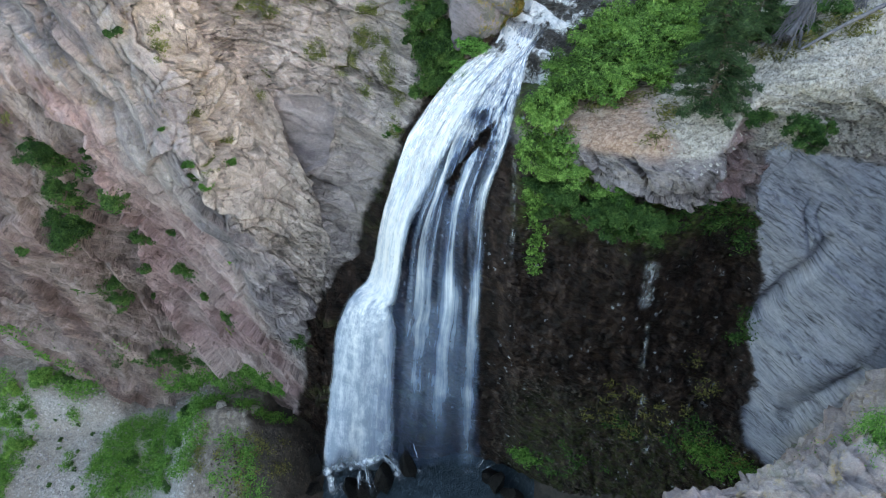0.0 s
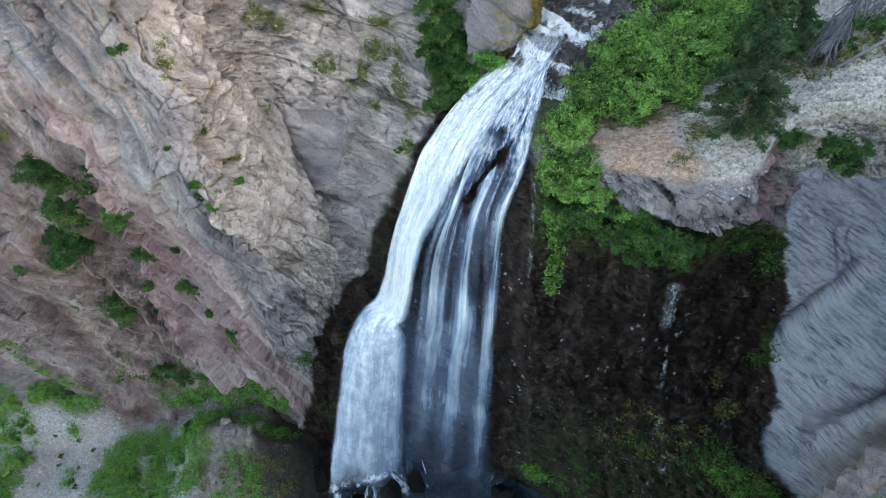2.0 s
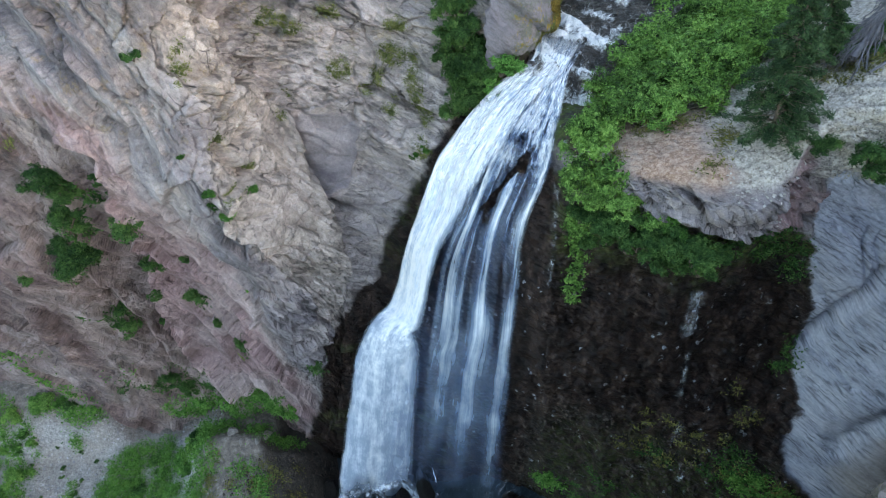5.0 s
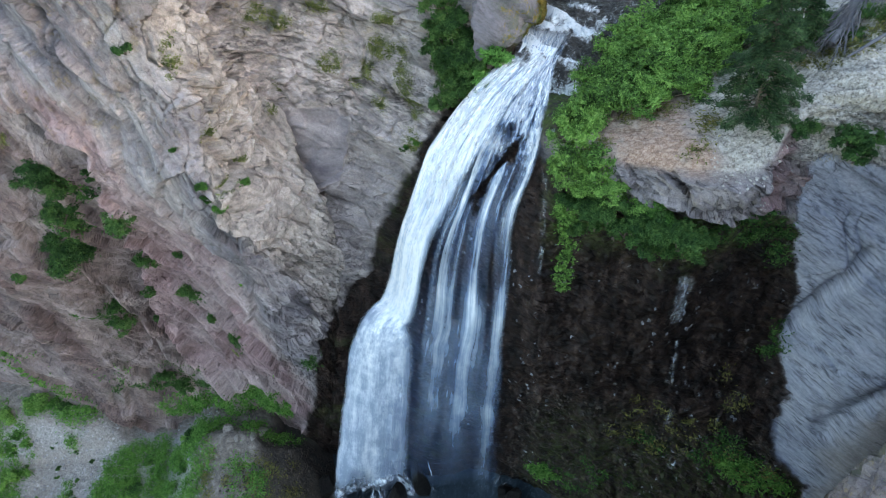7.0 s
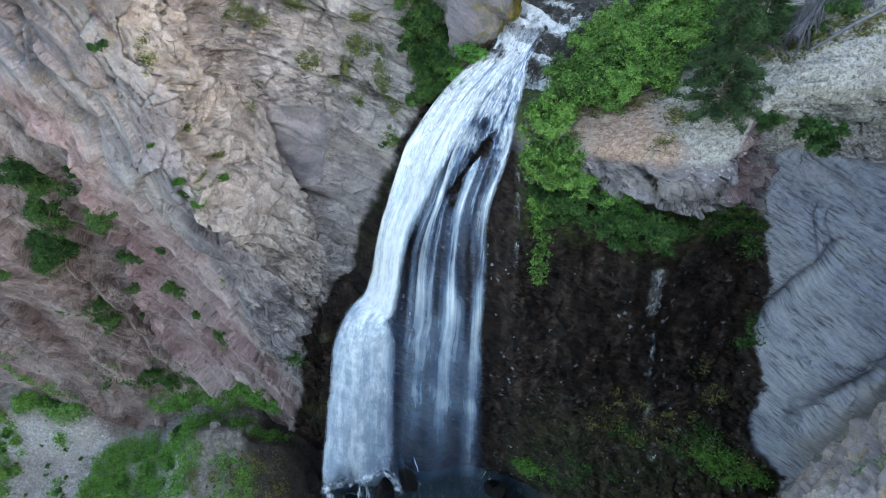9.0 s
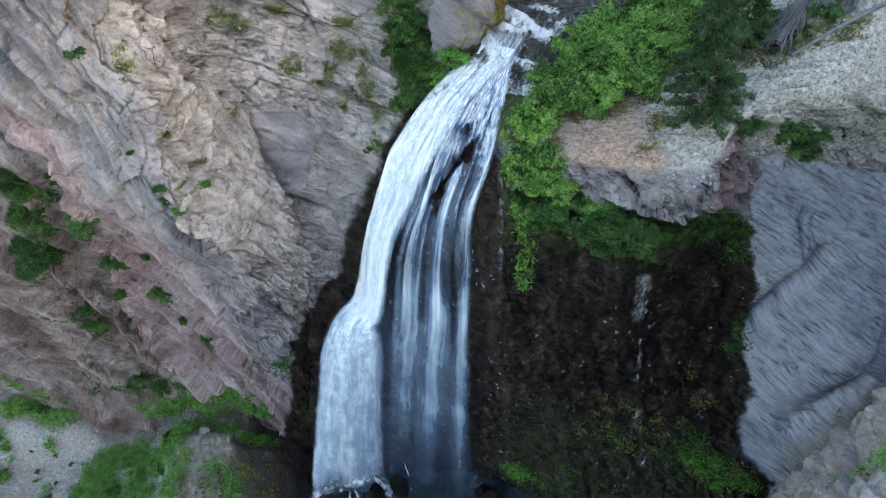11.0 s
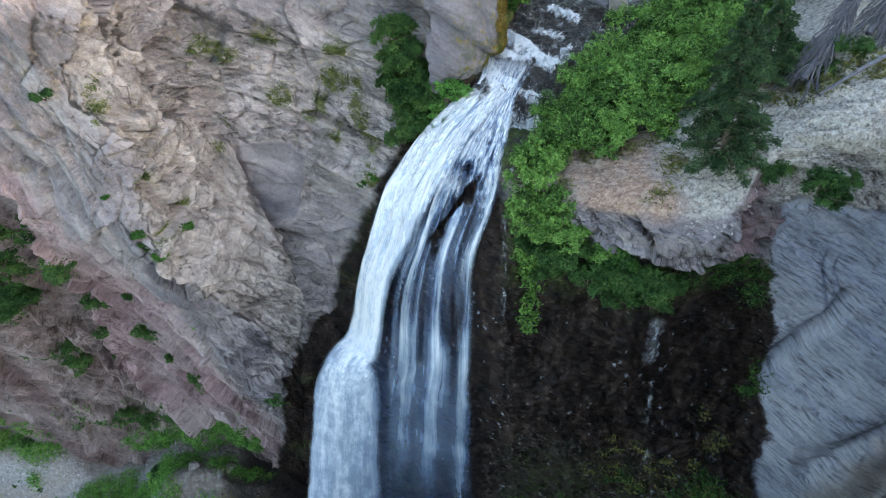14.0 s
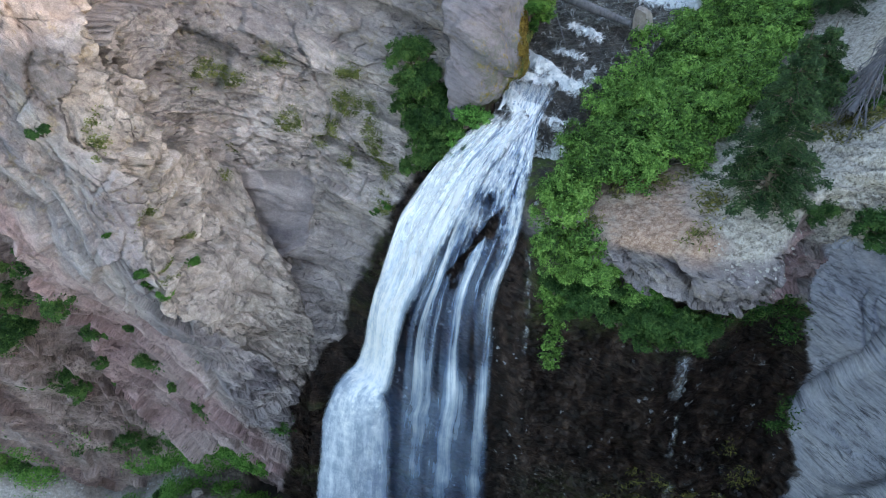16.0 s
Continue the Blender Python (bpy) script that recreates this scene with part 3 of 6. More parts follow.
def build_left():
    along = spread((28, 9, 4.5, 4, 4.5, 4.5, 4.2, 4.2, 4.6, 12.5), (0.6, 0.11, 0.075, 0.065, 0.06, 0.06, 0.06, 0.06, 0.065, 0.14))
    across = spread((14, 7, 6, 5, 4, 4, 14, 24), (0.16, 0.07, 0.06, 0.06, 0.06, 0.06, 0.11, 1.6))
    g = loft(LEFT_LINES, along, across)
    n = grid_normals(g)
    x, y, z = g[..., 0], g[..., 1], g[..., 2]
    wet_x = np.interp(z, WET_EDGE_Z, WET_EDGE_X)
    wet = smooth(-0.25, 0.25, x - wet_x + 0.6 * fbm(x * 0.8, y * 0.8, z * 0.8, 5, 5, 0.6)) * (z < 24.5 + 0.8 * fbm(x, y, z, 2, 6))
    # ragged lines
    rx = x + 0.35 * fbm(x * 0.7, y * 0.7, z * 0.7, 4, 61) + 0.10 * fbm(x * 3, y * 3, z * 3, 3, 63)
    rz = z + 0.35 * fbm(x * 0.7 + 9, y * 0.7, z * 0.7, 4, 65)
    (pe, pe_at), (pt, _), (lr, lr_at), (fr, fr_at), (no, no_at), (ar, ar_at), (co, co_at), (se, se_at), (pl, pl_at), (pi, pi_at) = (beside(rx, rz, line) for line in (PINK_EDGE, PINK_TOP, LOWER_RIB, FAR_RIB, NOTCH, ARETE, CORNER, SEAM, PLATE_TOP, PILLAR_EDGE))
    behind = smooth(-0.15, 0.15, co)                                            # set back to the right of the corner
    plate = behind * smooth(0.15, -0.15, pl) * smooth(17.2, 17.8, rz) * smooth(22, 21.5, rz) * smooth(-5.6, -6.2, rx)
    pillar = smooth(-0.1, 0.2, pi) * smooth(23.2, 24.0, z) * smooth(-0.4, 0.2, x)
    banded = smooth(-0.05, 0.30, fbm(x * 0.28, y * 0.28, z * 0.28, 3, 55) + 0.25 * behind - 0.1)
    broken = np.clip(0.40 + 0.45 * banded + 0.3 * np.exp(-(co / 1.2) ** 2) + 0.6 * smooth(-10.6, -9.6, x) * smooth(15.5, 14, z) * (1 - behind) - plate - pillar, 0, 1)
    dip = np.where(co > 0, 24.0, np.where(ar > 0, 54.0, np.where(pe > 0, 70.0, 62.0)))
    dip = np.where(pillar > 0.5, 40.0, dip)
    bed = bedding(x, y, z, dip)
    d, tone = rock_relief(bed, x, y, z, broken)
    tone = tone - 0.22 * plate - 0.55 * pillar - 0.18 * smooth(25, 29, z)
    d = d * (1 - 0.75 * plate) * (1 - 0.4 * pillar)
    d = d + ledge(pe, pe_at, 0.95, -1.25, 1.5, 1.4) + ledge(lr, lr_at, 0.75, -0.9, 0.9, 1.0) + ledge(fr, fr_at, 0.7, -1.1, 1.2, 1.5)
    d = d + ledge(co, co_at, -0.60, 0.55, 1.0, 0.9, 0.10) + ledge(se, se_at, -0.30, 0.30, 0.7, 0.6, 0.06)
    d = d + 0.40 * np.exp(-np.abs(ar) / 0.9) * smooth(0, 0.1, ar_at) * smooth(1, 0.7, ar_at)
    d = d - 0.55 * np.exp(-(no / 0.22) ** 2) * smooth(0, 0.2, no_at) * smooth(1, 0.7, no_at) - 0.40 * np.exp(-(co / 0.16) ** 2) * smooth(0.2, 0.3, co_at) * smooth(0.85, 0.7, co_at)
    d = d + ledge(pl, pl_at, -0.12, 0.14, 0.6, 0.8, 0.05) + ledge(pi, pi_at, 0.5, -0.35, 3.0, 0.8)
    # hollows weathered out of the face
    for hx, hz, hw, hh, deep in ((-17.6, 22.6, 0.55, 0.45, 1.0), (-16.1, 14.7, 0.45, 0.35, 0.7), (-14.2, 14.6, 0.35, 0.30, 0.7), (-16.6, 28.3, 0.35, 0.6, 0.6), (-11.5, 23.2, 0.35, 0.25, 0.5), (-29.3, 4.4, 1.0, 0.9, 1.0)):
        d = d - deep * np.exp(-((rx - hx) / hw) ** 2 - ((rz - hz) / hh) ** 2)
    d = d * (1 - 0.5 * wet)
    # the smooth ledge behind the fall stays behind the water
    d = np.where(wet > 0.5, np.minimum(d, 0.35), d)
    g = g - n * (-d)[..., None] if n[len(n) // 2, n.shape[1] // 2, 1] < 0 else g - n * d[..., None]
    patch = fbm(x * 0.5, z * 0.35, y * 0.3, 3, 15)
    left_of = smooth(0.15, -0.15, pe)
    pink = np.clip((1 - left_of) * smooth(0.6, -0.6, pt + 0.8 * patch) * (0.80 + 0.5 * patch) + 0.35 * left_of * smooth(0.0, 0.5, patch), 0, 1)
    brown = np.clip(left_of * (0.75 + 0.5 * patch) * (1 - 0.7 * smooth(-2.2, 0.2, pe) * smooth(8, 14, z)), 0, 1)
    between = (1 - left_of) * smooth(-0.5, 0.6, pt)
    cool = np.clip(between * smooth(0.2, -0.2, ar) * (0.80 + 0.7 * patch) + behind * (0.12 + 0.7 * patch + 0.45 * smooth(19, 16, z)) + 0.7 * plate + pillar + 0.5 * behind * smooth(24.5, 27, z) + 0.45 * left_of * smooth(-24, -27, x), 0, 1)
    brown = np.maximum(brown, 0.42 * pillar)
    tan = np.clip(smooth(-0.2, 0.2, ar) * (1 - behind) * (0.85 + 0.8 * patch) * (0.35 + 0.65 * smooth(10, 15, z)) + 0.30 * behind * smooth(0.0, 0.4, patch) * (1 - plate), 0, 1) * (1 - pillar)
    zero = np.zeros_like(x)
    edge_moss = smooth(0.9, 1.7, x + 0.5 * fbm(x, y, z, 3, 67)) * smooth(23.5, 24.5, z) * smooth(29, 26, z)
    mats = sum(np.exp(-((rx - a) / ra) ** 2 - ((rz - b) / rb) ** 2) for a, b, ra, rb in ((-4.1, 25.3, 0.6, 0.5), (-4.2, 23.9, 0.9, 0.5), (-5.1, 23.0, 0.4, 0.6), (-7.0, 23.6, 0.6, 0.6), (-9.2, 25.6, 0.8, 0.5), (-7.4, 25.9, 0.7, 0.5), (-3.3, 22.9, 0.5, 1.0), (-4.6, 21.6, 0.4, 0.5), (-2.8, 21.5, 0.5, 0.6), (-3.0, 19.9, 0.4, 0.5), (-10.2, 26.0, 0.6, 0.5), (-5.8, 22.3, 0.4, 0.3)))
    ob = grid_mesh("cliff_left", g, ROCK, dict(bed=bed, wet=wet, tone=tone, frac=(0.30 + 0.65 * broken) * (1 - 0.8 * plate), pink=pink, brown=brown, cool=cool, tan=tan, slab=0.22 * pillar, glints=zero, seams=(0.55 + 0.45 * broken) * (1 - 0.7 * plate) * (1 - 0.5 * pillar), lichen=np.maximum(smooth(20, 25, z) * 0.30 * (1 - pillar), 1.3 * edge_moss), moss=np.clip(0.7 * mats + 0.45 * edge_moss + 0.4 * wet * smooth(0.2, 0.6, fbm(x * 0.4, y * 0.4, z * 0.4, 3, 8) + 0.2), 0, 1)))
    return tagged(ob, "weathered grey and pinkish volcanic rock cliff with diagonal ribs", "cliff", kind="structure")


# ---------------------------------------------------------------- right cliff, promontory, bench above the fall
RIGHT_FOOT = [(-8, 26.6, -12), (-3, 25.4, -12), (2.5, 24.2, -12), (6, 22.0, -9), (9, 19.5, -7), (12.5, 17.4, -4), (16, 15, -2), (20, 13.5, -2), (27, 10, -2), (34, 2, -2)]
RIGHT_LOW = [(-5.8, 25.8, 0), (-3, 24.6, 0), (2.5, 22.8, 1), (5.4, 21.6, 1), (9, 20.0, 2), (12.3, 19.0, 4), (16, 17.9, 5), (20, 15.6, 4), (27, 13, 4), (36, 3, 4)]
RIGHT_KNEE = [(-4.6, 25.8, 9), (-1.5, 24, 9.5), (2.5, 22.3, 10), (5.3, 21.6, 10), (9, 20.9, 10.5), (12.6, 20.9, 11), (16.2, 20.1, 11.5), (19.6, 17.2, 12), (27, 15.5, 12), (38, 4, 12)]
RIGHT_WAIST = [(-3, 26.5, 15), (-0.4, 24.2, 16), (2.4, 22.4, 16.5), (5.6, 22.0, 16.5), (9.3, 21.1, 17), (13, 21.9, 18), (16.3, 20.6, 17.5), (19.7, 19.4, 17.5), (27, 18, 18), (39, 5, 18)]
RIGHT_THROAT = [(-1.8, 27.6, 19.5), (0.3, 24.7, 19.6), (2.2, 22.9, 20.4), (5.8, 21.8, 21.5), (9, 20.9, 21.9), (12.3, 21.4, 22.0), (15.3, 21.2, 21.8), (19.5, 21.0, 22), (27, 20.5, 22.5), (40, 6, 22)]
RIGHT_RIM = [(-0.6, 28.6, 22), (1, 26.2, 22.2), (2.8, 24.2, 22.5), (5.6, 22.0, 23.0), (10.2, 20.0, 23.6), (12.3, 21.4, 24.7), (14.9, 20.9, 26.2), (19.5, 22.0, 26.5), (27, 22, 27), (42, 7, 27)]
RIGHT_BROW = [(0.6, 29.6, 23.7), (2.2, 28.6, 23.7), (3.6, 26.8, 23.5), (6.3, 23.5, 23.9), (10.4, 21.7, 25.0), (12.3, 21.9, 26.2), (14.7, 23.0, 27.4), (19.5, 25, 29), (28, 26, 31), (45, 10, 33)]
RIGHT_BENCH = [(2.4, 33, 23.8), (3.8, 32.4, 23.7), (5.8, 31.6, 23.8), (8.4, 29.5, 24.0), (11, 27.5, 25.0), (13.5, 27.5, 26.2), (16.5, 27.5, 27.3), (21, 29, 30), (30, 31, 35), (50, 14, 40)]
RIGHT_UPPER = [(5, 42, 23.9), (7.5, 40.5, 23.8), (10.5, 38.5, 23.8), (13, 36.4, 24.4), (15, 34.5, 25.6), (17.4, 33.5, 26.8), (20.4, 33, 28), (25, 35, 32), (35, 38, 40), (58, 20, 50)]
RIGHT_BACK = [(12, 80, 27), (16, 78, 27), (20, 76, 28), (28, 73, 32), (36, 70, 36), (44, 68, 40), (52, 66, 44), (62, 62, 52), (74, 58, 62), (95, 36, 75)]
RIGHT_LINES = [RIGHT_FOOT, RIGHT_LOW, RIGHT_KNEE, RIGHT_WAIST, RIGHT_THROAT, RIGHT_RIM, RIGHT_BROW, RIGHT_BENCH, RIGHT_UPPER, RIGHT_BACK]


# lines on the right slab, x and height, from the top down
SLAB_GULLY = [(17.9, 19.2), (17.5, 18.4), (16.8, 16.4), (16.2, 14.5), (15.6, 12.6)]
SLAB_CRACK = [(16.4, 20.9), (16.5, 19.4), (17.1, 17.6)]
SLAB_CRACK_2 = [(16.8, 20.8), (17.0, 19.8), (17.6, 18.4)]
SLAB_HOLLOW = [(21.0, 13.2), (19.4, 11.6), (18.6, 9.6), (18.5, 7.6)]


def build_right():
    along = spread((5, 5.5, 3.4, 3.6, 3.4, 3.6, 4, 8, 16), (0.14, 0.1, 0.08, 0.07, 0.07, 0.07, 0.07, 0.12, 0.4))
    across = spread((12, 9, 6.5, 4.5, 3, 2.3, 5, 9, 40), (0.14, 0.08, 0.08, 0.08, 0.06, 0.06, 0.07, 0.2, 1.2))
    g = loft(RIGHT_LINES, along, across)
    n = grid_normals(g)
    x, y, z = g[..., 0], g[..., 1], g[..., 2]
    v = np.broadcast_to(across[:, None], x.shape)
    top = smooth(5.05, 5.4, v + 0.25 * smooth(13.5, 15.5, x))                                   # bench behind the rim
    ragged = 0.42 * fbm(x * 1.5, y * 1.5, z * 1.5, 5, 12, 0.7)
    slab = smooth(-0.12, 0.12, x - np.interp(z, (-5, 4, 5.4, 7, 9.5, 11.3, 13.4, 15.9, 18.9, 20.7, 24), (19.8, 18.8, 17.0, 16.6, 16.9, 16.3, 15.7, 15.7, 14.6, 13.9, 13.4)) + ragged) * smooth(24.0, 23.6, z + 0.25 * (x - 15) + 0.6 * ragged)
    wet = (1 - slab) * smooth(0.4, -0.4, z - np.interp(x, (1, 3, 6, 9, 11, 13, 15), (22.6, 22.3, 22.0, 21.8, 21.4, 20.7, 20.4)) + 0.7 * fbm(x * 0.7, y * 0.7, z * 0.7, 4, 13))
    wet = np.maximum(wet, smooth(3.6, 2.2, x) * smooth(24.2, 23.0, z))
    bankx = np.interp(y, (22.5, 25, 27, 29.5, 32, 34, 36, 38.5), (4.2, 4.4, 5.8, 7.1, 8.5, 9.9, 12.9, 17.0))
    wet = np.maximum(wet, 0.92 * top * smooth(0.9, 0.0, x - bankx + 0.5 * fbm(x, y, z, 3, 17)) * smooth(23.5, 24.5, y))
    dip = np.where(slab > 0.5, 32.0, 22.0)
    bed = bedding(x, y, z, dip)
    broken = np.clip(0.75 + 0.6 * fbm(x * 0.5, y * 0.5, z * 0.5, 3, 57) - slab, 0, 1)
    p1, tone = rock_relief(bedding(1.3 * x + 30, 1.3 * y, 1.3 * z, 22.0), x, y, z, broken, 7)
    r1, _ = facets(x * 1.1, z * 0.6 + 0.3 * x, 131, 1.4, 0.3)
    r2, _ = facets(x * 2.6 + 0.3 * z, z * 2.0, 133, 1.3, 0.5)
    rough_wall = 0.55 * ridged(x * 0.30 + 0.05 * z, y * 0.2, z * 0.06, 3, 135) + 0.30 * r1 + 0.18 * r2 + 0.15 * fbm(x * 2, y * 2, z * 2, 3, 137)
    p1 = 0.85 * p1 * (1 - 0.8 * wet) + 0.8 * wet * rough_wall
    nose = smooth(4.8, 5.8, x) * smooth(12.6, 11.4, x)
    s2, t2 = 0.85 * x - 0.53 * z, 0.53 * x + 0.85 * z
    wv = fbm(x * 0.4, y * 0.4, z * 0.4, 3, 83)
    a, ja = facets(s2 * 0.20 + 0.4 * wv, t2 * 0.36 + 0.3 * wv, 81, 0.8)
    b, jb = facets(s2 * 0.45 + 0.3 * wv, t2 * 2.6 + 0.5 * wv, 85, 0.7, 0.5)
    plate = 0.26 * a + 0.06 * b + 0.25 * fbm(s2 * 0.12, t2 * 0.25, 0 * x, 2, 88) - 0.10 * (1 - smooth(0, 0.02, ja)) - 0.04 * (1 - smooth(0.0, 0.1, jb))
    gx, gz = x + 0.25 * fbm(x, y, z, 3, 93), z + 0.25 * fbm(x + 7, y, z, 3, 94)
    for line, deep, wide in ((SLAB_GULLY, 0.75, 0.32), (SLAB_CRACK, 0.22, 0.09), (SLAB_CRACK_2, 0.18, 0.08), (SLAB_HOLLOW, 0.45, 0.5)):
        q, at = beside(gx, gz, line)
        plate = plate - deep * np.exp(-(q / wide) ** 2) * smooth(0, 0.12, at) * smooth(1, 0.9, at)
    c3, _ = facets(x * 3.0, y * 3.0, 98, 1.2)
    soft = 0.07 * c3 + 0.10 * fbm(x * 0.9, y * 0.9, z * 0.3, 4, 91) + 0.04 * fbm(x * 4, y * 4, z * 2, 3, 95)
    c, _ = facets(x * 1.6, (z + 0.5 * y) * 5.0, 97, 1.0, 0.5)
    d = p1 * (1 - slab) * (1 - 0.35 * wet) * (1 + 0.55 * nose * smooth(20.5, 21.5, z)) + plate * slab
    d = d * (1 - top) + soft * top
    scree = smooth(22.8, 24.2, z) * smooth(11.8, 13.2, x) * (1 - smooth(28, 29, y))
    c2, _ = facets(x * 0.7 + 0.3 * z, (z + 0.4 * y) * 2.2, 99, 1.0, 0.6)
    d = d + scree * (0.05 * c + 0.30 * c2) + top * nose * 0.05 * c
    # bed of the chute lies under the water
    chute = smooth(3.4, 2.4, x) * smooth(8, 12, z)
    d = d * (1 - 0.6 * chute) - 0.25 * chute
    g = g + n * d[..., None] * (1 if n[60, 200, 1] < 0 else -1)
    soil = top * nose * smooth(25.6, 24.8, y + 0.5 * fbm(x, y, z, 3, 18)) * smooth(10.0, 8.0, x + 1.0 * fbm(x * 0.8, y * 0.8, z, 3, 19))
    flat_up = smooth(0.30, 0.65, np.abs(n[..., 2]))
    gravel = np.clip(scree * 0.9 + top * (1 - soil) * 0.85, 0, 1) * (1 - slab) * (1 - nose * (1 - flat_up))
    zero = np.zeros_like(x)
    moss = np.clip(wet * (smooth(16.5, 20.5, z + 1.5 * fbm(x * 0.5, y * 0.5, z * 0.5, 3, 33)) * smooth(2.5, 4, x) + 0.4 * smooth(7, 1.5, z) * smooth(3, 6, x)) + 0.9 * top * smooth(24.5, 26, y) * (1 - scree) * smooth(15, 14, x), 0, 1)
    pink = np.clip(smooth(10.8, 11.6, x) * smooth(14.6, 13.6, x) * smooth(21.2, 21.8, z) * smooth(25.8, 25.2, z) * (0.9 + fbm(x, y, z, 3, 73)), 0, 1)
    dust = smooth(-0.4, 0.8, x - np.interp(z, (4, 7.1, 9.8, 12, 13.1, 20), (19.0, 19.0, 19.4, 20.2, 21.5, 28)) + 0.8 * fbm(x * 0.6, y * 0.6, z * 0.6, 3, 96))
    ob = grid_mesh("cliff_right", g, ROCK, dict(bed=bed, dust=dust, glints=zero + 1, wet=wet, tone=(tone - 0.22 * nose) * (1 - slab) + slab * (0.5 + 0.4 * a + 0.4 * b), frac=(0.3 + 0.7 * broken) * (1 - 0.8 * top), pink=pink, cool=zero + 0.75, tan=zero, slab=slab, seams=(0.5 + 0.5 * nose) * (1 - top) * (1 - 0.8 * slab), lichen=0.3 * top, gravel=gravel, soil=soil, moss=moss))
    return tagged(ob, "dark wet rock wall, grey slab and rocky bench above the waterfall", "cliff", kind="structure")


# ---------------------------------------------------------------- rock spur close to the camera
SPUR_LINES = [
    [(3.0, 8.5, -12), (6, 9.5, -12), (8.5, 10, -12), (11, 11, -12), (13.5, 12, -12), (18, 13, -12), (30, 12, -12), (52, 6, -12)],
    [(4.0, 7.3, 12), (6.2, 8.0, 13), (8.6, 8.8, 14), (10.6, 9.6, 15), (12.4, 10.6, 16), (16.4, 12.4, 17), (28, 13.5, 20), (51, 8, 22)],
    [(4.7, 6.3, 22.9), (6.5, 6.7, 23.2), (8.2, 7.1, 23.1), (9.8, 7.7, 23.7), (11.2, 8.3, 23.7), (15, 10.6, 26.6), (26, 13, 33), (50, 9, 40)],
    [(4.6, 4.6, 22.8), (6.6, 5.0, 24.3), (8.6, 5.4, 25.4), (10.5, 6.0, 25.8), (12.5, 6.6, 26.6), (16, 8, 29.4), (27, 9, 36), (50, 5, 44)],
    [(5, -2, 6), (7, -3, 10), (9.5, -4, 14), (12, -5, 18), (15, -6, 22), (20, -8, 27), (32, -12, 36), (54, -20, 48)],
    [(5, -10, -12), (8, -14, -12), (12, -18, -12), (16, -22, -8), (22, -26, 0), (30, -32, 12), (44, -44, 30), (70, -70, 55)],
]


def build_spur():
    along = spread((2, 2, 2, 2, 4, 12, 25), (0.07, 0.06, 0.06, 0.06, 0.12, 0.6, 1.5))
    across = spread((24, 10, 2.6, 11, 24), (0.6, 0.12, 0.06, 0.3, 1.0))
    g = loft(SPUR_LINES, along, across)
    n = grid_normals(g)
    x, y, z = g[..., 0], g[..., 1], g[..., 2]
    bed = bedding(x, y, z, 35.0)
    broken = np.clip(0.6 + 0.8 * fbm(x * 0.5, y * 0.5, z * 0.5, 3, 58), 0, 1)
    d, tone = rock_relief(bedding(2 * x + 70, 2 * y, 2 * z, 35.0), 2 * x, 2 * y, 2 * z, broken, 13)
    d = 0.42 * d
    k1, _ = facets(x * 1.4, (z + 0.6 * y) * 1.8, 141, 1.3, 0.5)
    k2, _ = facets(x * 3.6 + z, (z + 0.6 * y) * 4.0, 143, 1.2, 0.5)
    d = 0.7 * d + 0.22 * k1 + 0.09 * k2
    sign = 1 if n[len(n) // 3, 60, 1] > 0 else -1
    g = g + n * (sign * d)[..., None]
    zero = np.zeros_like(x)
    ob = grid_mesh("rock_spur", g, ROCK, dict(bed=bed, dust=zero + 0.6, wet=zero, tone=tone - 0.22, frac=0.3 + 0.6 * broken, pink=0.8 * smooth(0.0, 0.3, fbm(x * 0.5, y * 0.5, z * 0.5, 3, 44)), slab=0.3 + zero, brown=zero + 0.7, cool=zero + 0.7, tan=zero, seams=zero + 0.6, lichen=zero + 0.5, gravel=0.15 * smooth(-0.2, 0.3, fbm(x * 0.7, y * 0.7, z * 0.7, 4, 47)), soil=zero, moss=0.5 * smooth(0.0, 0.5, fbm(x * 0.6 + 9, y * 0.6, z * 0.6, 3, 49))))
    return tagged(ob, "weathered grey and pink rock spur on the gorge rim", "rock spur", kind="structure")


# ---------------------------------------------------------------- valley floor to the horizon
POOL_Z = -9.8


def floor_height(x, y):
    z = -8.6 + 0.06 * np.clip(-x - 14, 0, 20) + 0.10 * np.clip(y - 16, 0, 14) * smooth(-12, -18, x)
    z = z + 2.6 * smooth(-9.5, -14, x) * smooth(26, 23.5, y) * smooth(17, 21, y) * smooth(-22, -17, x)
    z = z + 1.9 * smooth(-9.4, -11.0, x + 0.8 * fbm(x * 0.5, y * 0.5, x * 0, 3, 107)) * smooth(-24, -20, x)
    z = z + 3.4 * smooth(24.5, 28.6, y) * smooth(-26.5, -30, x)
    z = z + 1.7 * smooth(-14.6, -15.4, x + 0.6 * fbm(x * 0.7, y * 0.7, x * 0, 3, 111)) * smooth(22, 24.5, y) * smooth(-22, -19, x)
    z = z - 3.2 * smooth(-13.5, -11.0, x + 0.8 * fbm(x * 0.5, y * 0.5, x * 0, 3, 109))
    z = z + 10.0 * smooth(3, 15, x) * smooth(8, 19, y)
    z = z + 0.25 * fbm(x * 0.25, y * 0.25, x * 0, 4, 101) + 0.10 * fbm(x * 1.3, y * 1.3, x * 0, 3, 103)
    r = np.hypot(x, y)
    return z - 12 * smooth(60, 150, r)


